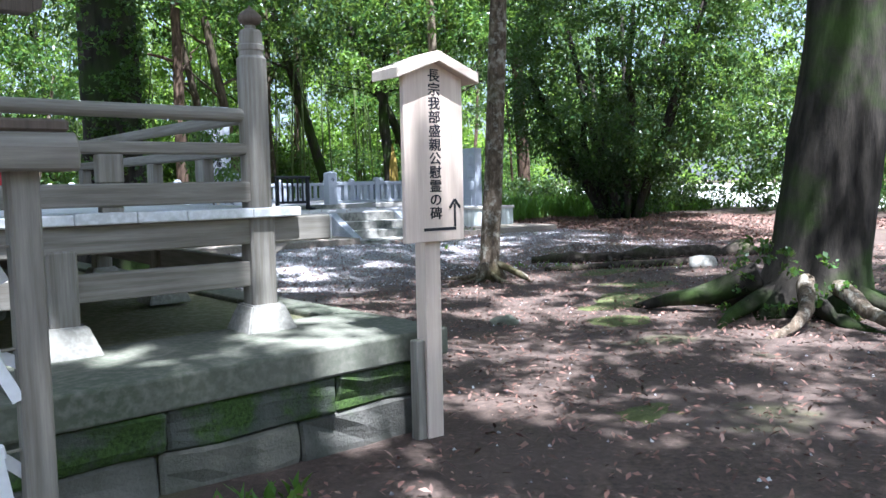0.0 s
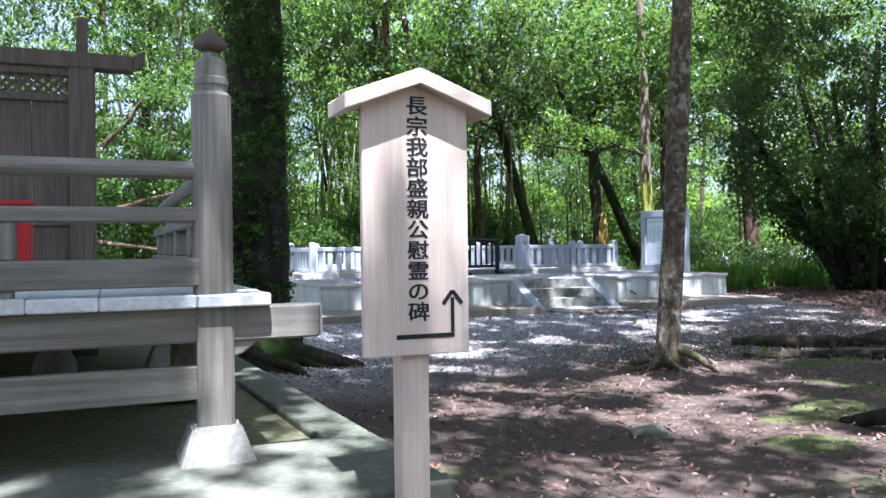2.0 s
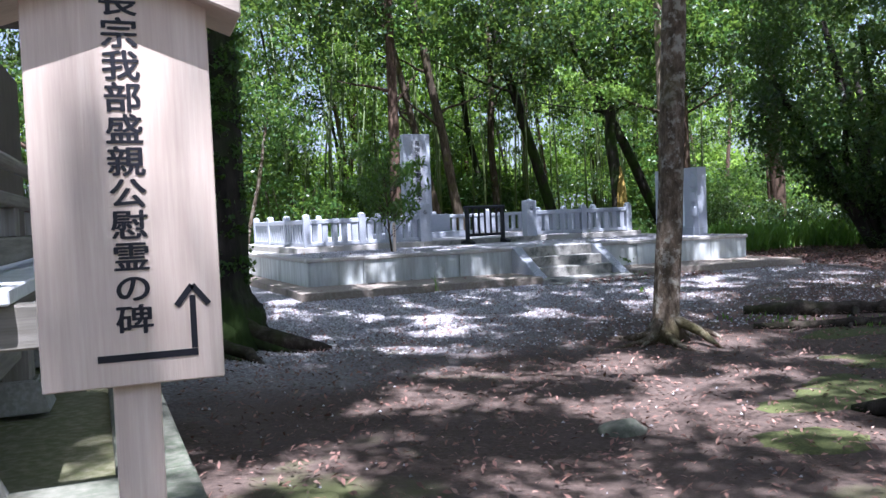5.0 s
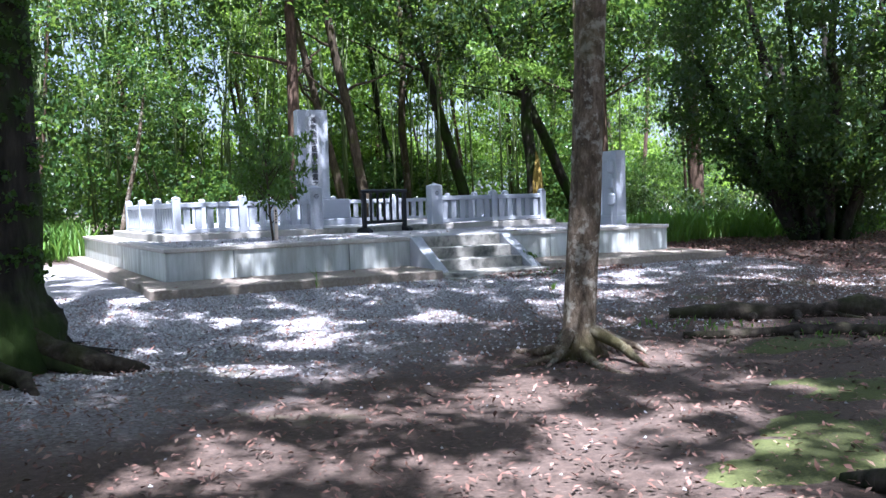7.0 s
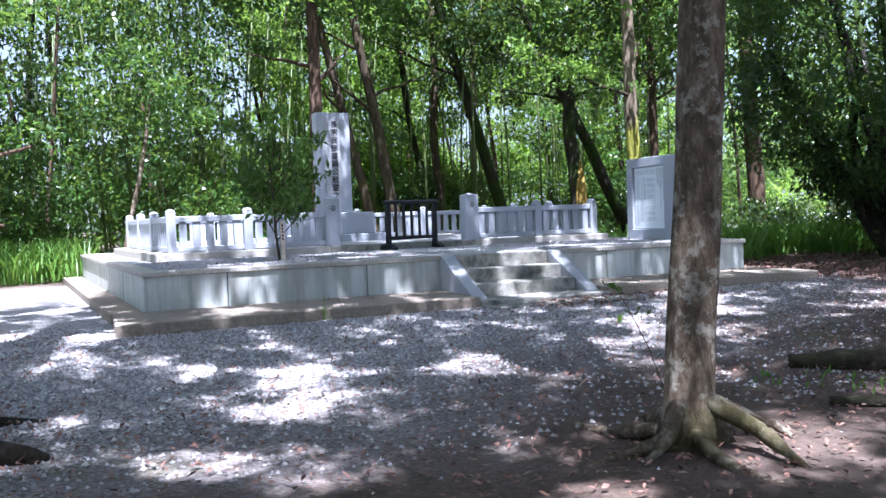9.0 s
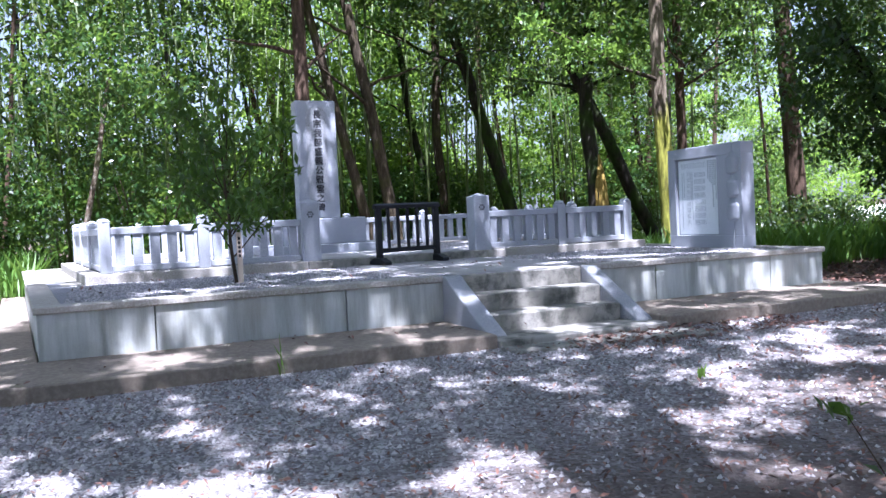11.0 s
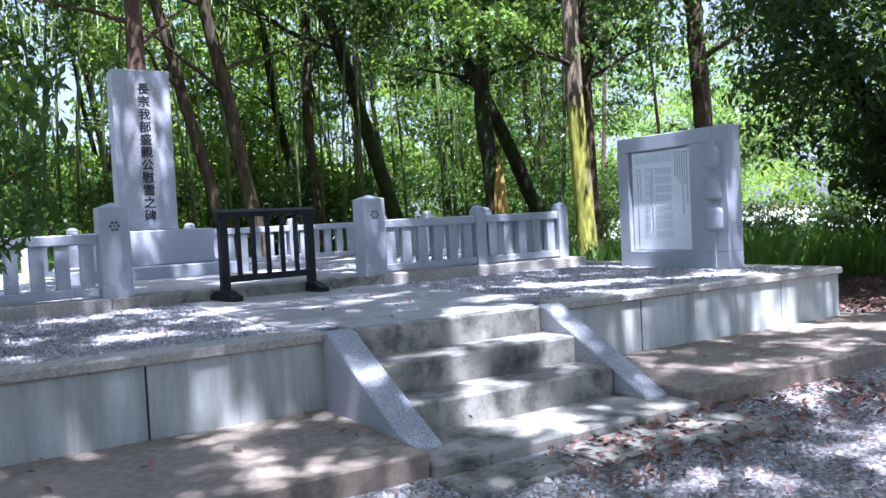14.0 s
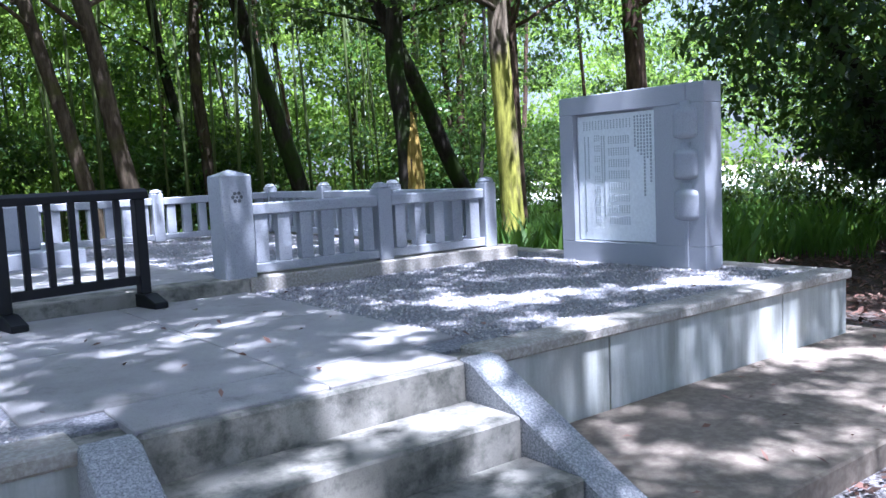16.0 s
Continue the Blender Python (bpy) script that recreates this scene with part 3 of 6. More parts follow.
def build_platform():
    base = empty("stone_platform")
    tagged(base, "low grey stone-faced platform with concrete coping and gravel top", "platform", kind="structure")
    part("core", block(PX0 + 0.05, PX1 - 0.05, 0.05, PY1 - 0.05, -0.1, PZ - 0.03, 0), M_STEP, base)
    # facing slabs with open joints, front and both ends
    fx = [PX0, -2.97, -1.09, 0.02]
    fx2 = [1.93, 2.86, 4.72, PX1]
    for lst in (fx, fx2):
        for a, b in zip(lst, lst[1:]):
            part("facing_slab", block(a + 0.006, b - 0.006, 0.0, 0.06, 0.0, PZ - 0.07, 0.004), M_FACING, base)
    ys = [0.006, 1.85, 3.7, 5.55, 7.4, PY1]
    for x0, x1 in ((PX0, PX0 + 0.06), (PX1 - 0.06, PX1)):
        for a, b in zip(ys, ys[1:]):
            part("facing_slab", block(x0, x1, a + 0.006, b - 0.006, 0.0, PZ - 0.07, 0.004), M_FACING, base)
    # coping
    for a, b in ((PX0 - 0.03, 0.02), (1.93, PX1 + 0.03)):
        part("coping", block(a, b, -0.03, 0.22, PZ - 0.07, PZ, 0.012), M_COPING, base)
    for a, b in ((PX0 - 0.03, PX0 + 0.22), (PX1 - 0.22, PX1 + 0.03)):
        part("coping", block(a, b, 0.225, PY1, PZ - 0.07, PZ, 0.012), M_COPING, base)
    part("coping", block(PX0 + 0.23, PX1 - 0.23, PY1 - 0.25, PY1, PZ - 0.07, PZ, 0.012), M_COPING, base)
    # gravel bed on top and the raised inner court
    part("gravel_bed", block(PX0 + 0.2, PX1 - 0.2, 0.2, IY0, PZ - 0.05, PZ - 0.012, 0), M_PEBBLE_BED, base)
    part("gravel_bed", block(IX1, PX1 - 0.2, IY0, PY1 - 0.2, PZ - 0.05, PZ - 0.014, 0), M_PEBBLE_BED, base)
    part("gravel_bed", block(PX0 + 0.2, IX0, IY0, PY1 - 0.2, PZ - 0.05, PZ - 0.014, 0), M_PEBBLE_BED, base)
    part("court_kerb", block(IX0, -0.72, IY0, IY0 + 0.28, PZ - 0.04, IZ, 0.01), M_COPING, base)
    part("court_kerb", block(-0.714, 2.1, IY0, IY0 + 0.28, PZ - 0.04, IZ, 0.01), M_STEP, base)
    part("court_kerb", block(2.106, IX1, IY0, IY0 + 0.28, PZ - 0.04, IZ, 0.01), M_COPING, base)
    part("court_kerb", block(IX0, IX0 + 0.28, IY0 + 0.286, 8.7, PZ - 0.04, IZ, 0.01), M_COPING, base)
    part("court_kerb", block(IX1 - 0.28, IX1, IY0 + 0.286, 8.7, PZ - 0.04, IZ, 0.01), M_COPING, base)
    part("court_kerb", block(IX0, IX1, 8.706, 8.98, PZ - 0.04, IZ, 0.01), M_COPING, base)
    part("gravel_bed", block(IX0 + 0.28, IX1 - 0.28, IY0 + 0.28, 8.7, PZ - 0.04, IZ - 0.02, 0), M_PEBBLE_BED, base)
    # paved walk: slabs to the court, and inside it to the stele
    for a, b in ((-0.10, 1.04), (1.048, 2.06)):
        part("paving_slab", block(0.208 if a < 0 else a, 1.04 if a < 0 else 1.755, 0.005, 0.40, PZ - 0.05, PZ + 0.002, 0.005), M_PAVE, base)
        for c, d in ((0.408, 1.75), (1.758, IY0 - 0.006)):
            part("paving_slab", block(a, b, c, d, PZ - 0.05, PZ + 0.002, 0.005), M_PAVE, base)
    for c, d in ((IY0 + 0.286, 4.4), (4.408, 5.7)):
        part("paving_slab", block(-0.55, 1.95, c, d, IZ - 0.05, IZ + 0.001, 0.005), M_PAVE, base)
    for o in base.children:
        skew_left(o, IY0 if max(v.co.z for v in o.data.vertices) > PZ + 0.02 or o.name.startswith("court") else 0.0)
    return base


M_PEBBLE_BED = material("pebble_bed", blotchy((0.20, 0.205, 0.23), (0.14, 0.145, 0.165), (0.36, 0.36, 0.38), 55, 1.5, 0.9, 0.8, 0.02))
build_platform()


def build_apron():
    ap = empty("apron")
    tagged(ap, "brown concrete apron slab at the platform foot", "apron", kind="structure")
    for a, b in ((-4.36, 0.0), (1.96, 5.95)):
        part("slab", block(a, b, -1.30, 0.0 - 0.004, -0.1, 0.115, 0.012), M_APRON, ap)
    part("slab", block(-4.38, -3.99, -0.0, 9.3, -0.1, 0.113, 0.012), M_APRON, ap)
    part("slab", block(PX1 + 0.004, 5.95, 0.0, 9.3, -0.1, 0.113, 0.012), M_APRON, ap)
    for o in ap.children:
        skew_left(o)
    return ap


build_apron()


def build_steps():
    st = empty("stone_steps")
    tagged(st, "three weathered grey concrete steps with sloping granite cheeks", "steps", kind="structure")
    part("step", block(0.21, 1.75, -0.06, 0.0, -0.05, PZ - 0.008, 0.012), M_STEP, st)
    part("step", block(0.21, 1.75, -0.44, -0.065, -0.05, 0.415, 0.012), M_STEP, st)
    part("step", block(0.21, 1.75, -0.81, -0.445, -0.05, 0.237, 0.012), M_STEP, st)
    part("foot_slab", block(0.0, 1.96, -1.36, -0.815, -0.1, 0.06, 0.012), M_STEP, st)
    for x0, x1, y0, y1, rz in ((0.75, 1.45, -1.78, -1.40, 4), (1.50, 2.15, -1.86, -1.42, -5), (-0.05, 0.70, -1.72, -1.40, 2)):
        part("foot_stone", block(x0, x1, y0, y1, -0.1, 0.012, 0.012, m=pose(0, 0, 0, 0, 0, rz * 0.3)), M_STEP, st, "flat broken stone set in the gravel")
    poly = [(0.0, -0.05), (0.0, PZ), (-0.10, PZ - 0.012), (-0.20, PZ - 0.075), (-1.08, 0.085), (-1.10, 0.06), (-1.10, -0.05)]
    for a, b in ((0.0, 0.205), (1.755, 1.955)):
        bm = prism(poly, "x", a, b, 0.01)
        part("cheek", bm, M_GRANITE_D, st, "sloping speckled granite cheek")
    return st


build_steps()


# ---------------------------------------------------------------- granite fence
def fence_run(x0, y0, x1, y1, posts, bare=()):
    """A run of posts, two rails and balusters from one end to the other, ends included as asked."""
    f = empty("granite_fence", pose(x0, y0, IZ))
    tagged(f, "low pale grey granite fence with square balusters", "fence", group="granite fence round the stele")
    d = Vector((x1 - x0, y1 - y0, 0))
    L = d.length
    ang = math.atan2(d.y, d.x)
    R = Matrix.Rotation(ang, 4, "Z")
    def add(name, bm, lab=""):
        bmesh.ops.transform(bm, matrix=R, verts=bm.verts)
        part(name, bm, M_GRANITE, f, lab)
    for k, s in enumerate(posts):
        if k in bare:
            continue
        h = 0.66
        bm = block(s - 0.075, s + 0.075, -0.075, 0.075, 0, h, 0.008)
        lathe([(0.075, h), (0.085, h + 0.02), (0.06, h + 0.05), (0.02, h + 0.062)], 8, bm, (s, 0, -0.004))
        add("post", bm)
    for a, b in zip(posts, posts[1:]):
        a2, b2 = a + 0.075, b - 0.075
        add("top_rail", block(a2, b2, -0.06, 0.06, 0.50, 0.60, 0.012))
        add("bottom_rail", block(a2, b2, -0.055, 0.055, 0.02, 0.10, 0.008))
        n = max(2, round((b2 - a2) / 0.225))
        for i in range(n):
            c = a2 + (b2 - a2) * (i + 0.5) / n
            add("baluster", block(c - 0.06, c + 0.06, -0.04, 0.04, 0.10, 0.50, 0.005))
    return f


def gate_post(x, y):
    g = empty("gate_post", pose(x, y, PZ - 0.01))
    tagged(g, "tall square granite gate post with carved flower crest", "post", group="gate posts")
    shaft = part("shaft", block(-0.135, 0.135, -0.135, 0.135, 0, 0.96, 0.012), M_GRANITE, g)
    bm = bmesh.new()
    vs = [bm.verts.new((sx * 0.123, sy * 0.123, 0.958)) for sx, sy in ((-1, -1), (1, -1), (1, 1), (-1, 1))]
    top = bm.verts.new((0, 0, 1.005))
    for i in range(4):
        bm.faces.new((vs[i], vs[(i + 1) % 4], top))
    bm.faces.new(vs[::-1])
    part("cap", bm, M_GRANITE, g)
    crest = bmesh.new()
    for k in range(6):
        a = k * math.pi / 3
        lathe([(0.016, 0), (0.014, 0.004)], 8, crest, (0.036 * math.cos(a), 0.036 * math.sin(a), 0))
    lathe([(0.010, 0), (0.008, 0.004)], 8, crest)
    bmesh.ops.transform(crest, matrix=pose(0, -0.136, 0.78, 90), verts=crest.verts)
    part("crest", crest, M_TEXTGREY, shaft, "dark carved flower crest")
    return g


FY = 3.26
gate_post(-0.65, FY)
gate_post(2.045, FY)
fence_run(-3.35, FY, -0.79, FY, [0.0, 1.24, 2.64], (2,))
fence_run(2.18, FY, 4.85, FY, [-0.075, 1.33, 2.62], (0,))
FB = 8.2
fence_run(-3.35, FY, -3.77, FB, [0.0, 1.68, 3.31, 4.96], (0,))
fence_run(4.80, FY, 4.80, FB, [0.0, 1.68, 3.31, 4.93], (0,))
fence_run(-3.77, FB, 4.80, FB, [0.0, 1.71, 3.43, 5.14, 6.86, 8.57], (0, 5))


# ---------------------------------------------------------------- stele
def build_stele():
    s = empty("memorial_stele", pose(0.48, 7.05, IZ))
    tagged(s, "tall pale granite stele with black vertical inscription on stepped base", "stele")
    part("lower_plinth", block(-1.15, 1.15, -0.85, 0.85, -0.03, 0.14, 0.01), M_GRANITE, s)
    part("upper_plinth", block(-0.80, 0.80, -0.45, 0.45, 0.142, 0.62, 0.015), M_GRANITE, s)
    poly = [(-0.39, 0.622), (-0.385, 2.84), (0.385, 2.84), (0.39, 0.622)]
    part("shaft", prism(poly, "y", -0.17, 0.17, 0.012), M_GRANITE, s)
    # sunk panel shown as a slightly proud inner frame line
    pan = prism([(-0.20, 0.95), (-0.20, 2.62), (-0.15, 2.68), (-0.07, 2.72), (0.07, 2.72), (0.15, 2.68), (0.20, 2.62), (0.20, 0.95)], "y", -0.174, -0.168, 0)
    panel = part("inscription_panel", pan, M_GRANITE_D, s, "sunk panel with arched head")
    for i, ch in enumerate("長宗我部盛親公慰霊之碑"):
        text_mesh("character", ch, 0.165, M_INK, panel, pose(0.02, -0.178, 2.57 - i * 0.175, 90), 0.001, 0.004)
    return s


build_stele()


# ---------------------------------------------------------------- inscription board
def build_board():
    b = empty("inscription_board", pose(5.11, 0.885, PZ - 0.02, 0, 0, 0))
    tagged(b, "thick grey granite slab with pale engraved name plate", "monument board")
    W, Hh, T = 1.61, 1.56, 0.24
    # local: front faces -x; y runs along the face
    part("bottom_rail", block(0.0, T, 0, W, 0, 0.20, 0.006), M_GRANITE, b)
    part("top_rail", block(0.0, T, 0, W, Hh - 0.17, Hh, 0.006), M_GRANITE, b)
    part("near_stile", block(0.0, T, 0, 0.50, 0.201, Hh - 0.171, 0.004), M_GRANITE, b)
    part("far_stile", block(0.0, T, W - 0.17, W, 0.201, Hh - 0.171, 0.004), M_GRANITE, b)
    part("backing", block(0.06, T - 0.004, 0.50, W - 0.17, 0.2, Hh - 0.17, 0), M_GRANITE, b)
    plate = part("name_plate", block(0.052, 0.0595, 0.53, W - 0.19, 0.215, Hh - 0.19, 0.002), M_PLATE, b, "pale blue-white engraved plate")
    # rows of small engraved writing, too fine to read
    rng = random.Random(4)
    bars = bmesh.new()
    def mark(y, z0, z1, w):
        block(0.049, 0.0515, y - w, y + w, z0, z1, 0, bm=bars)
    top = Hh - 0.22
    for k in range(6):                      # heading columns beside the carved drums
        z = top - rng.uniform(0, 0.01)
        end = (0.75, 0.95, 0.62, 1.0, 1.02, 1.06)[k]
        while z > end:
            mark(0.575 + k * 0.034, z - 0.022, z, 0.009)
            z -= 0.03 if k < 5 else 0.028
    for k in range(16):                     # first line of short columns
        z = top - 0.02
        while z > top - 0.10:
            mark(0.80 + k * 0.036, z - 0.010, z, 0.006)
            z -= 0.017
    for r in range(8):                      # stacked name lists
        for k in range(9):
            z = top - 0.17 - r * 0.105
            for q in range(4):
                mark(0.82 + k * 0.028, z - 0.013, z, 0.005)
                z -= 0.019
    for r in range(9):
        for k in range(3):
            z = top - 0.15 - r * 0.095
            for q in range(3):
                mark(1.16 + k * 0.026, z - 0.013, z, 0.004)
                z -= 0.022
    for y, z1 in ((1.10, 0.45), (1.13, 0.75), (1.29, 0.8), (1.335, 0.28)):
        z = top - 0.16
        while z > z1:
            mark(y, z - 0.016, z, 0.006)
            z -= 0.022
    part("engraved_text", bars, M_TEXTPALE, plate, "columns of small engraved writing")["kind"] = "stuff"
    # three stacked ribbed drums on a pole, carved in relief beside the plate
    for x0, y0, y1, z0, z1 in ((-0.014, 0.16, 0.20, 0.02, 0.43), (-0.012, 0.17, 0.19, 1.40, 1.54)):
        pole = bmesh.new()
        block(x0, 0.0, y0, y1, z0, z1, 0.004, bm=pole)
        part("carved_pole", pole, M_GRANITE, b)
    for z in (0.42, 0.76, 1.10):
        bm = bmesh.new()
        prof = [(0.05, 0), (0.10, 0.012), (0.108, 0.03)]
        for k in range(6):
            prof += [(0.112, 0.04 + k * 0.026), (0.106, 0.053 + k * 0.026)]
        prof += [(0.10, 0.205), (0.05, 0.22), (0.05, 0.262)]
        lathe(prof, 16, bm)
        bmesh.ops.scale(bm, vec=(0.55, 1.12, 1.2), verts=bm.verts)
        bmesh.ops.translate(bm, vec=(0.01, 0.18, z), verts=bm.verts)
        part("carved_drum", bm, M_GRANITE, b, "ribbed drum carved in relief", True)
    return b


build_board()


# ---------------------------------------------------------------- black barrier
def build_barrier():
    b = empty("low_barrier", pose(0.76, 2.985, PZ + 0.002, 0, 0, 10.5))
    tagged(b, "small black-painted wooden barrier with vertical bars on feet", "barrier")
    L = 0.49
    part("top_rail", prism([(-0.045, 0.80), (-0.05, 0.85), (0, 0.88), (0.05, 0.85), (0.045, 0.80)], "x", -0.555, 0.555, 0.005), M_BLACK, b)
    part("bottom_rail", block(-L, L, -0.025, 0.025, 0.17, 0.235, 0.005), M_BLACK, b)
    for x in (-L, L):
        part("leg", block(x - 0.04, x + 0.04, -0.04, 0.04, 0.08, 0.80, 0.006), M_BLACK, b)
        part("foot", prism([(-0.24, 0.0), (-0.24, 0.045), (-0.09, 0.10), (0.09, 0.10), (0.24, 0.045), (0.24, 0.0)], "x", x - 0.055, x + 0.055, 0.006), M_BLACK, b)
    for i in range(5):
        x = -L + (i + 1) * 2 * L / 6
        part("bar", block(x - 0.022, x + 0.022, -0.016, 0.016, 0.23, 0.805, 0.003), M_BLACK, b)
    return b


build_barrier()


# ---------------------------------------------------------------- wooden guide sign
def build_sign():
    s = empty("guide_sign", pose(-6.722, -12.438, 0.0))
    tagged(s, "pale cypress guide sign with gabled cap and black brush lettering", "sign")
    W, Z0, Z1 = 0.184, 0.934, 1.768
    poly = [(-W, Z0), (-W, Z1 - 0.02), (0, Z1 + 0.075), (W, Z1 - 0.02), (W, Z0)]
    face = part("board", prism(poly, "y", 0.0, 0.028, 0.003), M_SIGN, s)
    part("post", block(-0.049, 0.049, 0.029, 0.115, -0.25, Z1 - 0.03, 0.004), M_SIGN, s, "square cypress post")
    # gabled cap: two boards meeting at the ridge
    t = 0.052
    half = 0.252
    rise = 0.095
    for sgn in (-1, 1):
        p = [(0, Z1 + 0.045), (0, Z1 + 0.045 + t), (sgn * half, Z1 + 0.045 + t - rise), (sgn * half, Z1 + 0.045 - rise)]
        part("cap_board", prism(p, "y", -0.055, 0.16, 0.004), M_SIGN_ROOF, s, "sloping cap board")
    part("ridge_batten", block(-0.03, 0.03, 0.03, 0.10, Z1 - 0.04, Z1 + 0.04, 0.003), M_SIGN_END, s)
    part("support_stake", block(-0.107, -0.051, 0.04, 0.10, -0.25, 0.44, 0.006), M_OLD_Z, s, "short grey stake beside the post")
    for i, ch in enumerate("長宗我部盛親公慰霊の碑"):
        text_mesh("character", ch, 0.068, M_INK, face, pose(0.004, -0.001, 1.746 - i * 0.0675, 90) @ Matrix.Diagonal((1.14, 0.98, 1, 1)), 0.0006, 0.0016)
    ar = block(-0.074, 0.130, -0.002, 0.0, 0.988, 1.003, 0)
    block(0.117, 0.130, -0.002, 0.0, 1.004, 1.120, 0, bm=ar)
    for sg in (-1, 1):
        block(-0.0065, 0.0065, -0.0026, -0.0004, -0.055, 0.0, 0, bm=ar, m=pose(0.1235, 0, 1.142, 0, sg * 38))
    part("arrow", ar, M_INK, face, "bent black arrow pointing up")
    return s


build_sign()


# ---------------------------------------------------------------- shrine veranda
BASE_Z = 0.465
SHR = pose(-6.56, -12.24, 0, 0, 0, 3.0)      # stone base corner


def build_shrine_base():
    b = empty("shrine_stone_base", SHR)
    tagged(b, "mossy grey stone retaining base with kerb slabs round the shrine", "stone base", kind="structure")
    rng = random.Random(7)
    part("core", block(-6.0, -0.06, 0.06, 7.0, -0.2, BASE_Z - 0.06, 0), M_FLOOR_EARTH, b)
    part("earth_floor", block(-6.0, -0.20, 0.80, 6.9, BASE_Z - 0.07, BASE_Z - 0.035, 0), M_FLOOR_EARTH, b, "mossy packed earth floor")
    x = 0.035
    while x > -6.0:
        w = rng.uniform(1.9, 2.5)
        part("kerb_slab", block(max(-6, x - w) + 0.004, x, -0.035, 0.82, BASE_Z - 0.15, BASE_Z + rng.uniform(-0.004, 0.004), 0.014, 2), M_CURB, b)
        x -= w
    y = 0.828
    while y < 6.9:
        w = rng.uniform(1.0, 1.6)
        part("kerb_slab", block(-0.215, 0.03, y, min(6.9, y + w) - 0.006, BASE_Z - 0.15, BASE_Z + rng.uniform(-0.004, 0.002), 0.014, 2), M_CURB, b)
        y += w
    # two courses of rough stones, the lower one paler
    for z0, z1, sh, mat in ((0.128, BASE_Z - 0.152, 0.0, M_WALLSTONE), (-0.2, 0.124, 0.3, M_WALLSTONE_PALE)):
        x = 0.0 - sh * 0.5
        if sh:
            part("wall_stone", block(x, 0.0, 0.0, 0.3, z0, z1, 0.02, 2), mat, b)
        while x > -6.0:
            w = rng.uniform(0.42, 0.85)
            bm = block(x - w + 0.005, x - 0.003, rng.uniform(-0.015, 0.015), 0.3, z0, z1, 0.014, 1)
            bmesh.ops.subdivide_edges(bm, edges=list(bm.edges), cuts=3, use_grid_fill=True)
            for v in bm.verts:
                k = Vector((v.co.x, 0, v.co.z))
                v.co += Vector((0, 0.045 * noise.noise(k * 5 + Vector((x, z0, 0))) + 0.02 * noise.noise(k * 14), 0.016 * noise.noise(v.co * 6)))
            part("wall_stone", bm, mat, b)
            x -= w
        y = 0.31
        while y < 6.8:
            w = rng.uniform(0.4, 0.7)
            part("wall_stone", block(-0.3, rng.uniform(-0.02, 0.0), y, y + w - 0.01, z0, z1, 0.025, 2), mat, b)
            y += w
    return b


build_shrine_base()


def tapered(hw0, hw1, z0, z1, bev=0.008):
    bm = bmesh.new()
    lo = [bm.verts.new((sx * hw0, sy * hw0, z0)) for sx, sy in ((-1, -1), (1, -1), (1, 1), (-1, 1))]
    hi = [bm.verts.new((sx * hw1, sy * hw1, z1)) for sx, sy in ((-1, -1), (1, -1), (1, 1), (-1, 1))]
    bm.faces.new(lo[::-1]); bm.faces.new(hi)
    for i in range(4):
        bm.faces.new((lo[i], lo[(i + 1) % 4], hi[(i + 1) % 4], hi[i]))
    bmesh.ops.bevel(bm, geom=list(bm.edges), offset=bev, segments=2, affect="EDGES")
    return bm


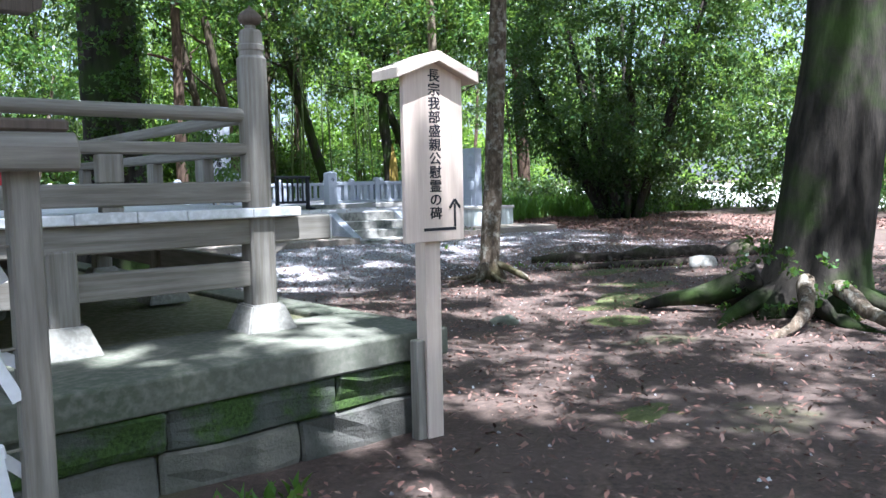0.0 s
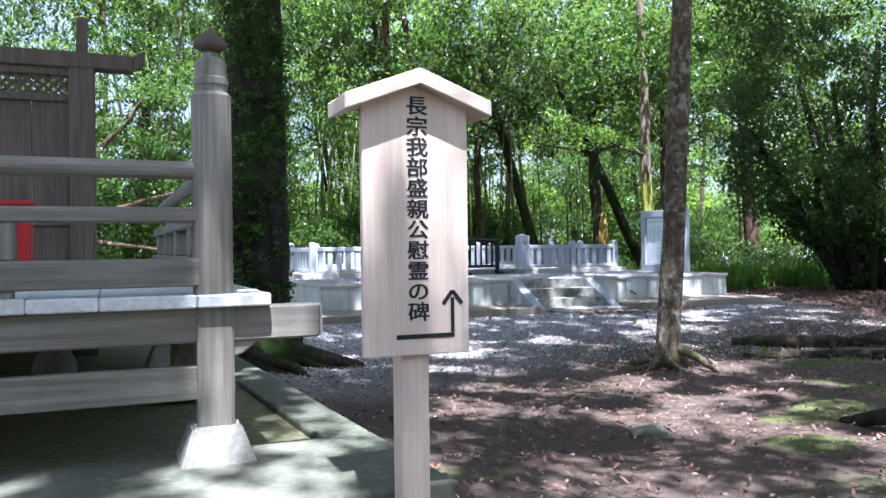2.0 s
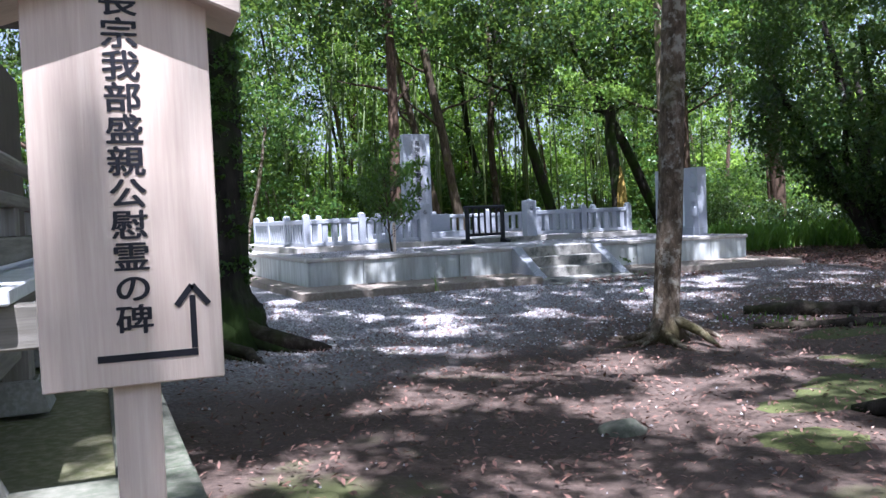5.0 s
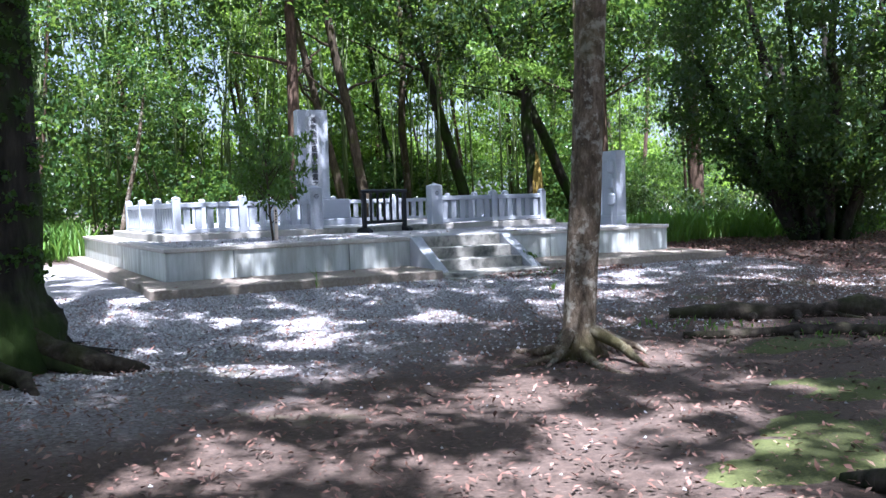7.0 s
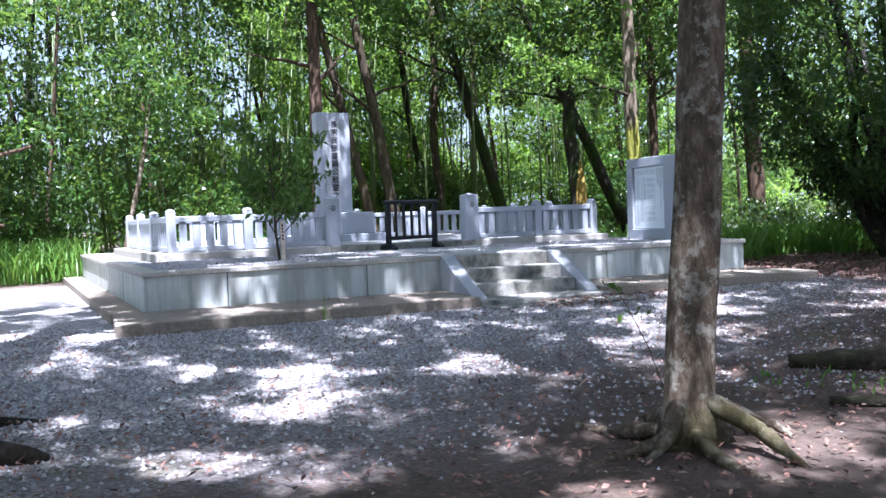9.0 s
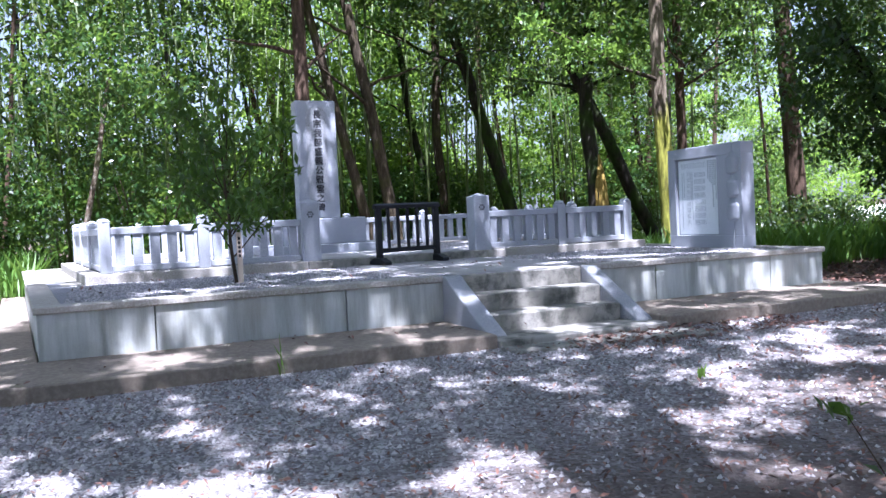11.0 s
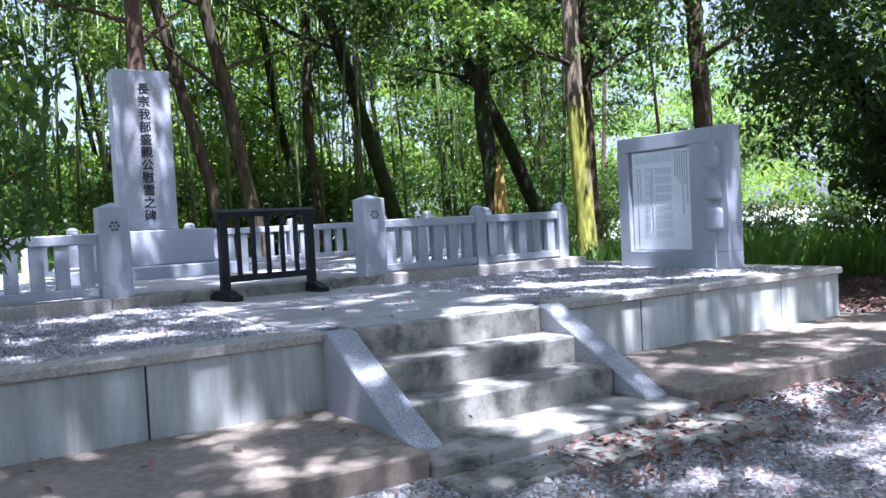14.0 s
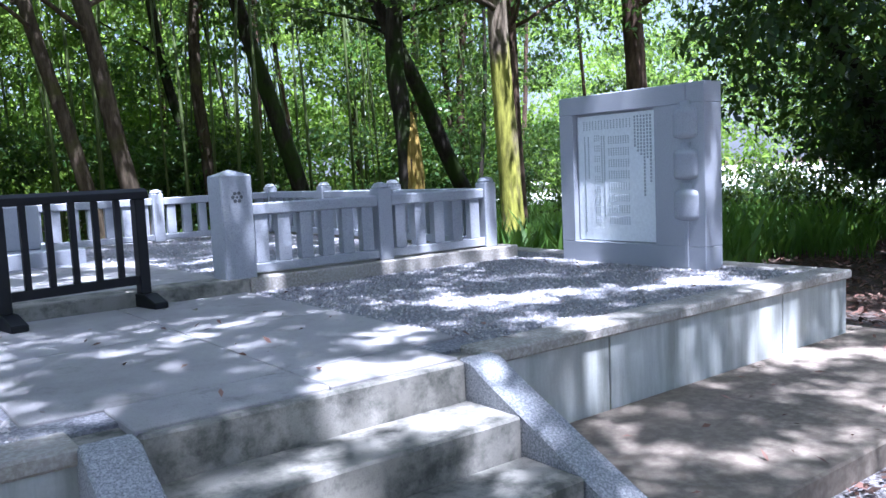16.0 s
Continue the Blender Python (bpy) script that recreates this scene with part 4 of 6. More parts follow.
def build_veranda():
    YF, XR = -11.59, -7.27
    v = empty("shrine_veranda", pose(0, 0, 0))
    tagged(v, "weathered grey wooden shrine veranda with round-railed balustrade", "veranda")
    # posts with plinths; the corner post carries a bulb finial
    def foot(x, y):
        bm = tapered(0.145, 0.092, BASE_Z - 0.01, BASE_Z + 0.135)
        bmesh.ops.translate(bm, vec=(x, y, 0), verts=bm.verts)
        part("plinth", bm, M_PLINTH, v, "pale tapered stone plinth")
    for i in range(4):
        x = XR - i * 1.0
        foot(x, YF)
        if i:
            part("post", block(x - 0.066, x + 0.066, YF - 0.066, YF + 0.066, BASE_Z + 0.125, 0.95, 0.01), M_OLD_Z, v)
    for y in (-10.1, -8.7):
        foot(XR, y)
        part("post", block(XR - 0.066, XR + 0.066, y - 0.066, y + 0.066, BASE_Z + 0.125, 0.95, 0.01), M_OLD_Z, v)
    part("corner_post", block(XR - 0.07, XR + 0.07, YF - 0.07, YF + 0.07, BASE_Z + 0.125, 1.10, 0.012), M_OLD_Z, v)
    round_post = part("corner_post", lathe([(0.078, 1.10), (0.078, 1.895), (0.07, 1.905), (0.064, 1.91), (0.064, 1.935), (0.069, 1.94), (0.069, 1.965), (0.062, 1.972), (0.060, 2.03), (0.052, 2.045), (0.03, 2.052), (0.028, 2.072)], 24, None, (XR, YF, 0)), M_OLD_Z, v, "round corner post with banded neck")
    part("finial", lathe([(0.028, 2.07), (0.052, 2.082), (0.064, 2.10), (0.06, 2.12), (0.035, 2.145), (0.01, 2.16), (0.002, 2.175)], 24, None, (XR, YF, 0)), M_DARK_WOOD, round_post, "onion-shaped dark finial", True)
    # beams under the deck, the front one running past the corner
    part("beam", block(-11.6, XR + 0.42, YF - 0.052, YF + 0.05, 0.925, 1.062, 0.008), M_OLD_X, v)
    part("beam_end", block(XR + 0.421, XR + 0.428, YF - 0.05, YF + 0.048, 0.928, 1.059, 0.002), M_DECK, v, "pale painted beam end")
    part("side_beam", block(XR - 0.05, XR + 0.05, YF + 0.055, -7.4, 0.925, 1.058, 0.008), M_OLD_Y, v)
    part("low_tie", block(-11.6, XR - 0.02, YF - 0.03, YF + 0.03, 0.70, 0.832, 0.006), M_OLD_X, v)
    part("low_tie", block(XR - 0.03, XR + 0.03, YF + 0.07, -7.4, 0.70, 0.832, 0.006), M_OLD_Y, v)
    bk = prism([(XR + 0.07, 0.925), (XR + 0.07, 0.86), (XR + 0.11, 0.875), (XR + 0.17, 0.925)], "y", YF - 0.04, YF + 0.04, 0.006)
    part("bracket", bk, M_OLD_X, v)
    # deck planks, ends showing along the front and the corner side
    rng = random.Random(3)
    x = XR + 0.21
    while x > -11.6:
        w = rng.uniform(0.24, 0.42)
        dz = rng.uniform(-0.004, 0.006)
        part("deck_plank", block(x - w + 0.003, x, YF - 0.10 + rng.uniform(-0.008, 0.008), -10.3, 1.064, 1.112 + dz, 0.006), M_DECK, v)
        x -= w
    y = -10.29
    while y < -7.5:
        w = rng.uniform(0.16, 0.22)
        part("deck_plank", block(-8.6, XR + 0.21, y, y + w - 0.003, 1.064, 1.112, 0.006), M_DECK, v)
        y += w
    y = -10.29
    while y < -7.7:
        w = rng.uniform(0.16, 0.22)
        part("deck_plank", block(-11.6, -8.604, y, min(-7.63, y + w - 0.003), 1.064, 1.112, 0.006), M_DECK, v)
        y += w
    # balustrade, front and side
    def rail(name, bm, mat, lab=""):
        part(name, bm, mat, v, lab)
    rb = bmesh.new()
    tube([(-11.6, YF, 1.61), (-9.4, YF, 1.612), (XR - 0.06, YF, 1.60)], [0.036] * 3, 14, rb)
    rail("top_rail", rb, M_OLD_X, "round weathered handrail")
    rb = bmesh.new()
    tube([(XR, YF + 0.07, 1.60), (XR, -10.0, 1.605), (XR, -7.9, 1.605)], [0.036] * 3, 14, rb)
    rail("top_rail", rb, M_OLD_Y)
    rail("mid_rail", block(-11.6, XR - 0.05, YF - 0.04, YF + 0.04, 1.395, 1.455, 0.008), M_OLD_X)
    rail("mid_rail", block(XR - 0.04, XR + 0.04, YF + 0.06, -7.9, 1.395, 1.455, 0.008), M_OLD_Y)
    rail("low_rail", block(-11.6, XR - 0.05, YF - 0.05, YF + 0.05, 1.145, 1.255, 0.008), M_OLD_X)
    rail("low_rail", block(XR - 0.05, XR + 0.05, YF + 0.06, -7.9, 1.145, 1.255, 0.008), M_OLD_Y)
    for i in range(4):
        x = -8.025 - i * 0.95
        rail("strut", block(x - 0.06, x + 0.06, YF - 0.035, YF + 0.035, 1.256, 1.394, 0.006), M_OLD_Z)
        rail("spacer", block(x - 0.05, x + 0.05, YF - 0.035, YF + 0.035, 1.113, 1.144, 0.004), M_OLD_Z)
    for i in range(4):
        y = -10.9 + i * 0.85
        rail("strut", block(XR - 0.035, XR + 0.035, y - 0.06, y + 0.06, 1.256, 1.394, 0.006), M_OLD_Z)
    return v


build_veranda()


def build_hall():
    h = empty("shrine_hall", pose(0, 0, 0))
    tagged(h, "dark brown timber shrine hall with plank wall and lattice vents", "shrine hall")
    y, xr = -7.55, -7.74
    part("corner_post", block(xr - 0.20, xr, y - 0.1, y + 0.1, BASE_Z - 0.04, 2.80, 0.01), M_DARK_WOOD, h)
    part("head_beam", block(-12.2, xr + 0.30, y - 0.09, y + 0.09, 2.80, 2.93, 0.01), M_DARK_WOOD, h)
    nose = prism([(xr + 0.30, 2.82), (xr + 0.30, 2.93), (xr + 0.40, 2.98), (xr + 0.38, 2.86)], "y", y - 0.08, y + 0.08, 0.006)
    part("beam_nose", nose, M_DARK_WOOD, h, "upturned beam nose")
    part("king_post", block(xr - 0.14, xr - 0.05, y - 0.05, y + 0.05, 2.93, 3.22, 0.008), M_DARK_WOOD, h)
    part("rail", block(-12.2, xr - 0.2, y - 0.05, y + 0.05, 2.735, 2.80, 0.006), M_DARK_WOOD, h)
    part("rail", block(-12.2, xr - 0.2, y - 0.05, y + 0.05, 2.52, 2.585, 0.006), M_DARK_WOOD, h)
    part("sill", block(-12.2, xr - 0.2, y - 0.07, y + 0.07, 1.06, 1.20, 0.008), M_DARK_WOOD, h)
    part("waist_rail", block(-12.2, xr - 0.2, y - 0.05, y + 0.05, 1.50, 1.58, 0.006), M_DARK_WOOD, h)
    x = xr - 0.2
    while x > -12.0:
        part("wall_plank", block(x - 0.277, x - 0.003, y - 0.015, y + 0.015, 1.2, 2.52, 0.003), M_DARK_WOOD, h)
        x -= 0.28
    lat = bmesh.new()
    x = xr - 0.24
    while x > -11.6:
        for s in (-1, 1):
            block(-0.012, 0.012, -0.008, 0.008, -0.105, 0.105, 0, bm=lat, m=pose(x, y + s * 0.008, 2.66, 0, s * 45))
        x -= 0.075
    part("lattice", lat, M_DARK_WOOD, h, "diagonal lattice vent")
    part("side_wall", block(xr - 0.12, xr - 0.06, y + 0.1, -5.2, 1.06, 2.80, 0.004), M_DARK_WOOD, h)
    part("floor", block(-12.0, xr - 0.2, y - 0.07, -5.2, 1.0, 1.058, 0.004), M_DARK_WOOD, h)
    part("back_wall", block(-12.0, xr - 0.06, -5.2, -5.1, 0.45, 2.8, 0.004), M_DARK_WOOD, h)
    for i in range(4):
        x = -7.84 - i * 1.3
        part("base_post", block(x - 0.09, x + 0.09, -5.5, -5.3, BASE_Z - 0.04, 1.0, 0.008), M_DARK_WOOD, h)
    return h


build_hall()


def build_offering_box():
    b = empty("red_box", pose(-8.20, -9.3, 1.112))
    tagged(b, "upright bright red lacquered box standing on the veranda", "box")
    part("body", block(-0.11, 0.11, -0.11, 0.11, 0, 0.46, 0.008), M_RED, b)
    part("lid", block(-0.125, 0.125, -0.125, 0.125, 0.461, 0.49, 0.006), M_RED, b)
    return b


build_offering_box()


def build_stand():
    s = empty("fortune_paper_rack", pose(-8.79, -13.52, 0))
    tagged(s, "grey wooden rack with mossy cap and tied white paper slips", "paper rack")
    for x in (0.0, -1.3):
        part("post", block(x - 0.034, x + 0.034, -0.034, 0.034, -0.25, 1.29, 0.006), M_OLD_Z, s)
    part("cap_board", prism([(-0.075, 1.27), (-0.08, 1.33), (-0.05, 1.36), (0.05, 1.36), (0.08, 1.33), (0.075, 1.27)], "x", -1.46, 0.115, 0.006), M_OLD_X, s, "thick weathered cap board")
    part("cap_top", block(-1.44, 0.10, -0.05, 0.05, 1.361, 1.39, 0.006), M_DARK_WOOD, s)
    rng = random.Random(5)
    for k, z in enumerate((1.10, 0.86, 0.62, 0.40)):
        bm = bmesh.new()
        tube([(-1.27, 0, z), (-0.65, 0, z - 0.02), (-0.03, 0, z)], [0.004] * 3, 6, bm)
        string = part("string", bm, M_OLD_X, s)
        x = -0.09
        while x > -1.2:
            bm = bmesh.new()
            a = rng.uniform(-30, 30)
            block(-0.014, 0.014, -0.004, 0.004, -0.13, 0.01, 0, bm=bm, m=pose(x, -0.012, z, 0, a, rng.uniform(-40, 40)))
            block(-0.014, 0.014, -0.004, 0.004, -0.10, 0.012, 0, bm=bm, m=pose(x, 0.012, z, rng.uniform(-20, 20), a - 35))
            block(-0.022, 0.022, -0.012, 0.012, -0.018, 0.018, 0.004, bm=bm, m=pose(x, 0, z, 0, a))
            part("paper_slip", bm, M_PAPER, string, "knotted white paper slip")
            x -= rng.uniform(0.035, 0.07)
    return s


build_stand()


# ---------------------------------------------------------------- trees
def tree(name, label, base, top, r, mat, crown=None, seg=14, sway=0.25, flare=(4, 0.25, 0.6), limbs=4, rough=0.12, leaf=None, roots=0, seed=1, group="", taper=0.55, top_z=None):
    """base and top give the seen line of the trunk; it goes on upwards along it to top_z."""
    random.seed(seed)
    b, t = Vector(base), Vector(top)
    if top_z and t.z < top_z:
        t = b + (t - b) * ((top_z - b.z) / (t.z - b.z))
    e = empty(name, pose(b.x, b.y, 0))
    tagged(e, label, "tree", group)
    o = Vector((b.x, b.y, 0))
    n = 22
    pts = [tuple(Vector(p) - o) for p in wander(b, t, n, sway)]
    fine = []
    for i, p in enumerate(pts[:-1]):
        fine.append(p)
        if i < 3:
            fine.append(tuple(Vector(p).lerp(Vector(pts[i + 1]), 0.5)))
    fine.append(pts[-1])
    H = t.z - b.z
    rad = [r * (1 - (1 - taper) * (p[2] - fine[0][2]) / H) for p in fine]
    bm = tube(fine, rad, seg, None, rough, flare)
    part("trunk", bm, mat, e, "", True)
    for k in range(limbs):
        i = random.randint(len(fine) // 2, len(fine) - 3)
        p = Vector(fine[i])
        a = random.uniform(0, 2 * math.pi)
        ln = random.uniform(1.5, 3.5)
        q = p + Vector((math.cos(a) * ln, math.sin(a) * ln, random.uniform(0.3, 1.8)))
        lp = wander(p, q, 7, 0.5)
        part("limb", tube(lp, [rad[i] * 0.4 * (1 - 0.13 * j) for j in range(7)], 7, None, 0.1), mat, e, "", True)
    for k in range(roots):
        a = 2 * math.pi * (k + random.uniform(-0.25, 0.25)) / roots
        ln = random.uniform(2.2, 4.0) * min(r, 0.24) + 0.35
        rp = []
        for j in range(8):
            f = j / 7
            aa = a + 0.3 * math.sin(f * 2.5 + k)
            rp.append((math.cos(aa) * (r * 0.6 + ln * f), math.sin(aa) * (r * 0.6 + ln * f), ground_h(b.x + math.cos(aa) * (r * 0.6 + ln * f), b.y + math.sin(aa) * (r * 0.6 + ln * f)) + 0.6 * r * (1 - f) ** 2 + 0.03 * (1 - f) - 0.012 - 0.02 * f))
        part("root", tube(rp, [(0.19 * r + 0.018) * (1 - 0.8 * j / 7) + 0.008 for j in range(8)], 7, None, 0.2), mat, e, "", True)
    if crown:
        rng = np.random.default_rng(seed)
        cx, cy, z0, z1, R, count, per, size, spread = crown
        a = rng.random(count) * 2 * np.pi
        rr = np.sqrt(rng.random(count)) * R
        c = np.stack([cx - b.x + rr * np.cos(a), cy - b.y + rr * np.sin(a), z0 + (z1 - z0) * rng.random(count)], 1)
        c[:, 2] -= (rr / R) ** 2 * (z1 - z0) * 0.25
        c = with_gaps(c, (b.x, b.y, 0), spread)
        leaf_mesh("crown", c, spread * (0.6 + 0.8 * rng.random(len(c))), per, size, leaf or M_LEAF_MID, e, seed=seed)
        if count > 300:                     # loose single twigs that break up the open gaps
            a = rng.random(count) * 2 * np.pi
            rr = np.sqrt(rng.random(count)) * R
            c = np.stack([cx - b.x + rr * np.cos(a), cy - b.y + rr * np.sin(a), z0 + (z1 - z0) * rng.random(count)], 1)
            leaf_mesh("loose_twig_leaves", c, np.full(count, spread * 1.2), 8, size * 0.9, leaf or M_LEAF_MID, e, seed=seed + 1)
    return e


# crowns lie out of view, sized and shifted to dapple ground and platform
tree("slim_tree", "slim grey lichen-spotted tree with spreading surface roots", (-1.50, -6.98, -0.26), (-1.27, -6.98, 2.7), 0.14, M_BARK_GREY,
     (2.4, -3.5, 10.5, 14.5, 8.2, 1660, 90, 0.17, 0.38), flare=(5, 0.20, 0.42), roots=5, seed=11, sway=0.07, top_z=14.0, limbs=6, seg=18)
tree("old_tree", "large dark old tree with mossy buttress roots", (-1.45, -11.68, -0.25), (-1.02, -11.98, 5), 0.46, M_BARK_DARK,
     (-3.0, -13.8, 10.5, 15.0, 6.8, 850, 90, 0.18, 0.38), flare=(5, 0.42, 0.9), roots=8, seed=5, sway=0.3, top_z=14.5, limbs=6, seg=24)
tree("mossy_tree", "thick dark tree trunk with mossy bark beside the shrine", (-6.00, -4.80, -0.1), (-5.95, -4.7, 6), 0.40, M_BARK_DARK,
     (-6.3, -7.0, 10.5, 14.5, 6.0, 540, 90, 0.18, 0.38), flare=(5, 0.42, 0.95), roots=7, seed=8, sway=0.2, top_z=14.0, limbs=6, seg=22)

# unseen tree, added off to the side to cast shade on the veranda
tree("shade_tree", "added out-of-view broadleaf tree shading the shrine", (-12.6, -18.2, -0.1), (-12.2, -17.6, 5), 0.35, M_BARK_DARK,
     (-9.9, -16.0, 10.5, 14.5, 5.8, 470, 150, 0.21, 0.55), flare=(4, 0.25, 0.8), seed=15, top_z=13.5, limbs=5, seg=16)

def ivy(tree_ob, r, z0, z1, n, side, seed):
    """Small climbing leaves hugging a trunk."""
    rng = np.random.default_rng(seed)
    a = rng.normal(side, 1.0, n)
    z = z0 + (z1 - z0) * rng.random(n)
    rr = r * (1.06 + 0.5 * np.clip(0.7 - z, 0, 1))
    c = np.stack([rr * np.cos(a), rr * np.sin(a), z], 1)
    leaf_mesh("ivy", c, np.full(n, 0.09), 14, 0.055, M_LEAF_MID, tree_ob, seed=seed, aspect=0.7, label="climbing green ivy leaves")


for ob in [o for o in scene.objects if o.name == "mossy_tree"]:
    ivy(ob, 0.40, 0.6, 6.0, 420, -1.6, 41)
for ob in [o for o in scene.objects if o.name == "old_tree"]:
    ivy(ob, 0.55, -0.1, 0.7, 36, 2.9, 42)

def surface_root(owner, pts, r0, r1, mat, label=""):
    """A thick bare root snaking over the ground from a trunk; pts are world places."""
    e = next(o for o in scene.objects if o.name == owner)
    o = Vector((e.location.x, e.location.y, 0))
    fine = []
    for a, b in zip(pts, pts[1:]):
        for k in range(4):
            p = Vector(a).lerp(Vector(b), k / 4) - o
            fine.append(p + Vector((0.03 * noise.noise(p * 4), 0.03 * noise.noise(p * 4 + Vector((7, 0, 0))), 0)))
    fine.append(Vector(pts[-1]) - o)
    n = len(fine)
    part("root", tube([tuple(p) for p in fine], [r0 + (r1 - r0) * i / (n - 1) for i in range(n)], 9, None, 0.3), mat, e, label, True)


surface_root("mossy_tree", [(-5.85, -5.0, 0.18), (-5.55, -5.25, 0.04), (-5.2, -5.5, -0.04), (-4.85, -5.62, -0.14)], 0.14, 0.05, M_BARK_LOG)
surface_root("mossy_tree", [(-6.2, -5.1, 0.2), (-6.05, -5.5, 0.02), (-5.75, -5.9, -0.05), (-5.65, -6.3, -0.14)], 0.13, 0.04, M_BARK_LOG)
def burl(owner, x, y, z, rx, rz, seed):
    """A swollen lump of bark low on a trunk."""
    e = next(o for o in scene.objects if o.name == owner)
    bm = bmesh.new()
    bmesh.ops.create_icosphere(bm, subdivisions=4, radius=1)
    for v in bm.verts:
        k = 1 + 0.28 * noise.noise(v.co * 1.6 + Vector((seed, 0, 0))) + 0.12 * noise.noise(v.co * 4.5)
        v.co = Vector((v.co.x * rx * k + x - e.location.x, v.co.y * rx * k + y - e.location.y, v.co.z * rz * k + z))
    part("burl", bm, M_BARK_DARK, e, "", True)


burl("mossy_tree", -5.66, -4.86, 0.10, 0.27, 0.36, 3)
burl("mossy_tree", -5.85, -5.12, 0.06, 0.24, 0.27, 8)
surface_root("slim_tree", [(-1.40, -7.08, 0.06), (-1.30, -7.35, -0.05), (-1.31, -7.50, -0.10), (-1.28, -7.65, -0.18)], 0.06, 0.015, M_BARK_GREY)
surface_root("slim_tree", [(-1.62, -7.05, 0.06), (-1.80, -7.2, -0.06), (-1.88, -7.22, -0.11), (-1.96, -7.2, -0.18)], 0.055, 0.015, M_BARK_GREY)
surface_root("slim_tree", [(-1.36, -6.95, 0.05), (-1.1, -7.05, -0.06), (-1.0, -7.15, -0.11), (-0.92, -7.2, -0.18)], 0.055, 0.015, M_BARK_GREY)
surface_root("old_tree", [(-1.9, -11.4, 0.25), (-2.1, -11.0, 0.06), (-2.28, -10.6, -0.02), (-2.3, -10.2, -0.14)], 0.13, 0.04, M_BARK_DARK)
surface_root("old_tree", [(-1.95, -11.9, 0.25), (-2.35, -12.1, 0.06), (-2.75, -12.2, -0.03), (-3.1, -12.1, -0.16)], 0.085, 0.03, M_BARK_GREY, "pale bare root")
surface_root("old_tree", [(-1.8, -12.1, 0.2), (-2.1, -12.5, 0.05), (-2.3, -12.9, -0.02), (-2.2, -13.4, -0.14)], 0.08, 0.03, M_BARK_GREY, "pale bare root")


def trunk_shoot():
    """A thin leafy shoot springing from the slim tree's foot."""
    e = next(o for o in scene.objects if o.name == "slim_tree")
    o = np.array((e.location.x, e.location.y, 0.0))
    pts = np.array([(-1.56, -6.88, 0.12), (-1.60, -6.80, 0.35), (-1.66, -6.72, 0.55), (-1.72, -6.66, 0.70)]) - o
    part("shoot", tube([tuple(p) for p in pts], [0.0035, 0.003, 0.0025, 0.0015], 6), M_BARK_BROWN, e, "", True)
    tips = np.concatenate([pts[2:], pts[3:] + (0.07, 0.03, 0.0), pts[3:] + (-0.06, 0.02, 0.02), pts[2:3] + (0.08, -0.03, 0.02)])
    leaf_mesh("shoot_leaves", tips, np.full(len(tips), 0.045), 3, 0.052, M_LEAF_MID, e, seed=13, aspect=0.5)


trunk_shoot()

G = "forest trees behind the platform"
tree("cedar_tree", "straight red-brown cedar trunk in the woods", (1.72, 13.0, -0.1), (1.74, 13.0, 7.8), 0.23, M_BARK_RED, (1.7, 13, 8, 12, 3.0, 38, 80, 0.22, 0.8), seed=21, sway=0.1, top_z=11, leaf=M_LEAF_DARK, group=G)
tree("forest_tree", "leaning brown forest tree trunk", (4.28, 15.0, -0.1), (2.47, 15.0, 7.7), 0.17, M_BARK_BROWN, (2.5, 15, 8, 12, 3.0, 38, 80, 0.22, 0.8), seed=22, top_z=11, group=G)
tree("forest_tree", "leaning brown forest tree trunk", (5.15, 15.0, -0.1), (3.66, 15.0, 7.8), 0.21, M_BARK_BROWN, (3.6, 15, 8, 12, 3.0, 38, 80, 0.22, 0.8), seed=23, top_z=11, group=G)
tree("forest_tree", "upright slender brown forest tree", (7.74, 17.7, -0.1), (7.61, 17.7, 8.7), 0.18, M_BARK_BROWN, (7.6, 17.7, 8, 12, 3.0, 38, 80, 0.22, 0.8), seed=24, top_z=11, group=G)
tree("forest_tree", "leaning dark forest tree trunk", (10.4, 17.0, -0.1), (7.81, 17.0, 8.2), 0.25, M_BARK_DARK, (8, 17, 8, 12, 3.5, 70, 80, 0.22, 0.8), seed=25, top_z=11, leaf=M_LEAF_DARK, group=G)
tree("forest_tree", "strongly leaning dark forest tree", (13.55, 13.5, -0.1), (9.82, 13.5, 6.74), 0.23, M_BARK_DARK, (9, 13.5, 7, 11, 3.5, 70, 80, 0.22, 0.8), seed=26, top_z=9, leaf=M_LEAF_DARK, group=G)
tree("forest_tree", "stout dark forest tree with rotted hollow", (10.30, 12.3, -0.1), (10.35, 12.4, 6), 0.26, M_BARK_DARK, (10.5, 12.3, 6, 10, 3.0, 60, 80, 0.22, 0.8), seed=27, top_z=9, leaf=M_LEAF_DARK, group=G)
tree("lichen_tree", "tree trunk coated in yellow-green lichen", (9.58, 8.0, -0.1), (9.31, 8.0, 6.8), 0.22, M_BARK_YELLOW, (9.3, 8, 7, 11, 3.5, 90, 80, 0.2, 0.8), seed=28, sway=0.15, top_z=10, limbs=0, group=G)
tree("cedar_tree", "straight red-brown cedar trunk in the woods", (16.0, 10.0, -0.1), (15.4, 10.0, 8), 0.30, M_BARK_RED, (15.4, 10, 7, 12, 3.5, 90, 80, 0.22, 0.8), seed=29, sway=0.1, top_z=11, leaf=M_LEAF_DARK, group=G)
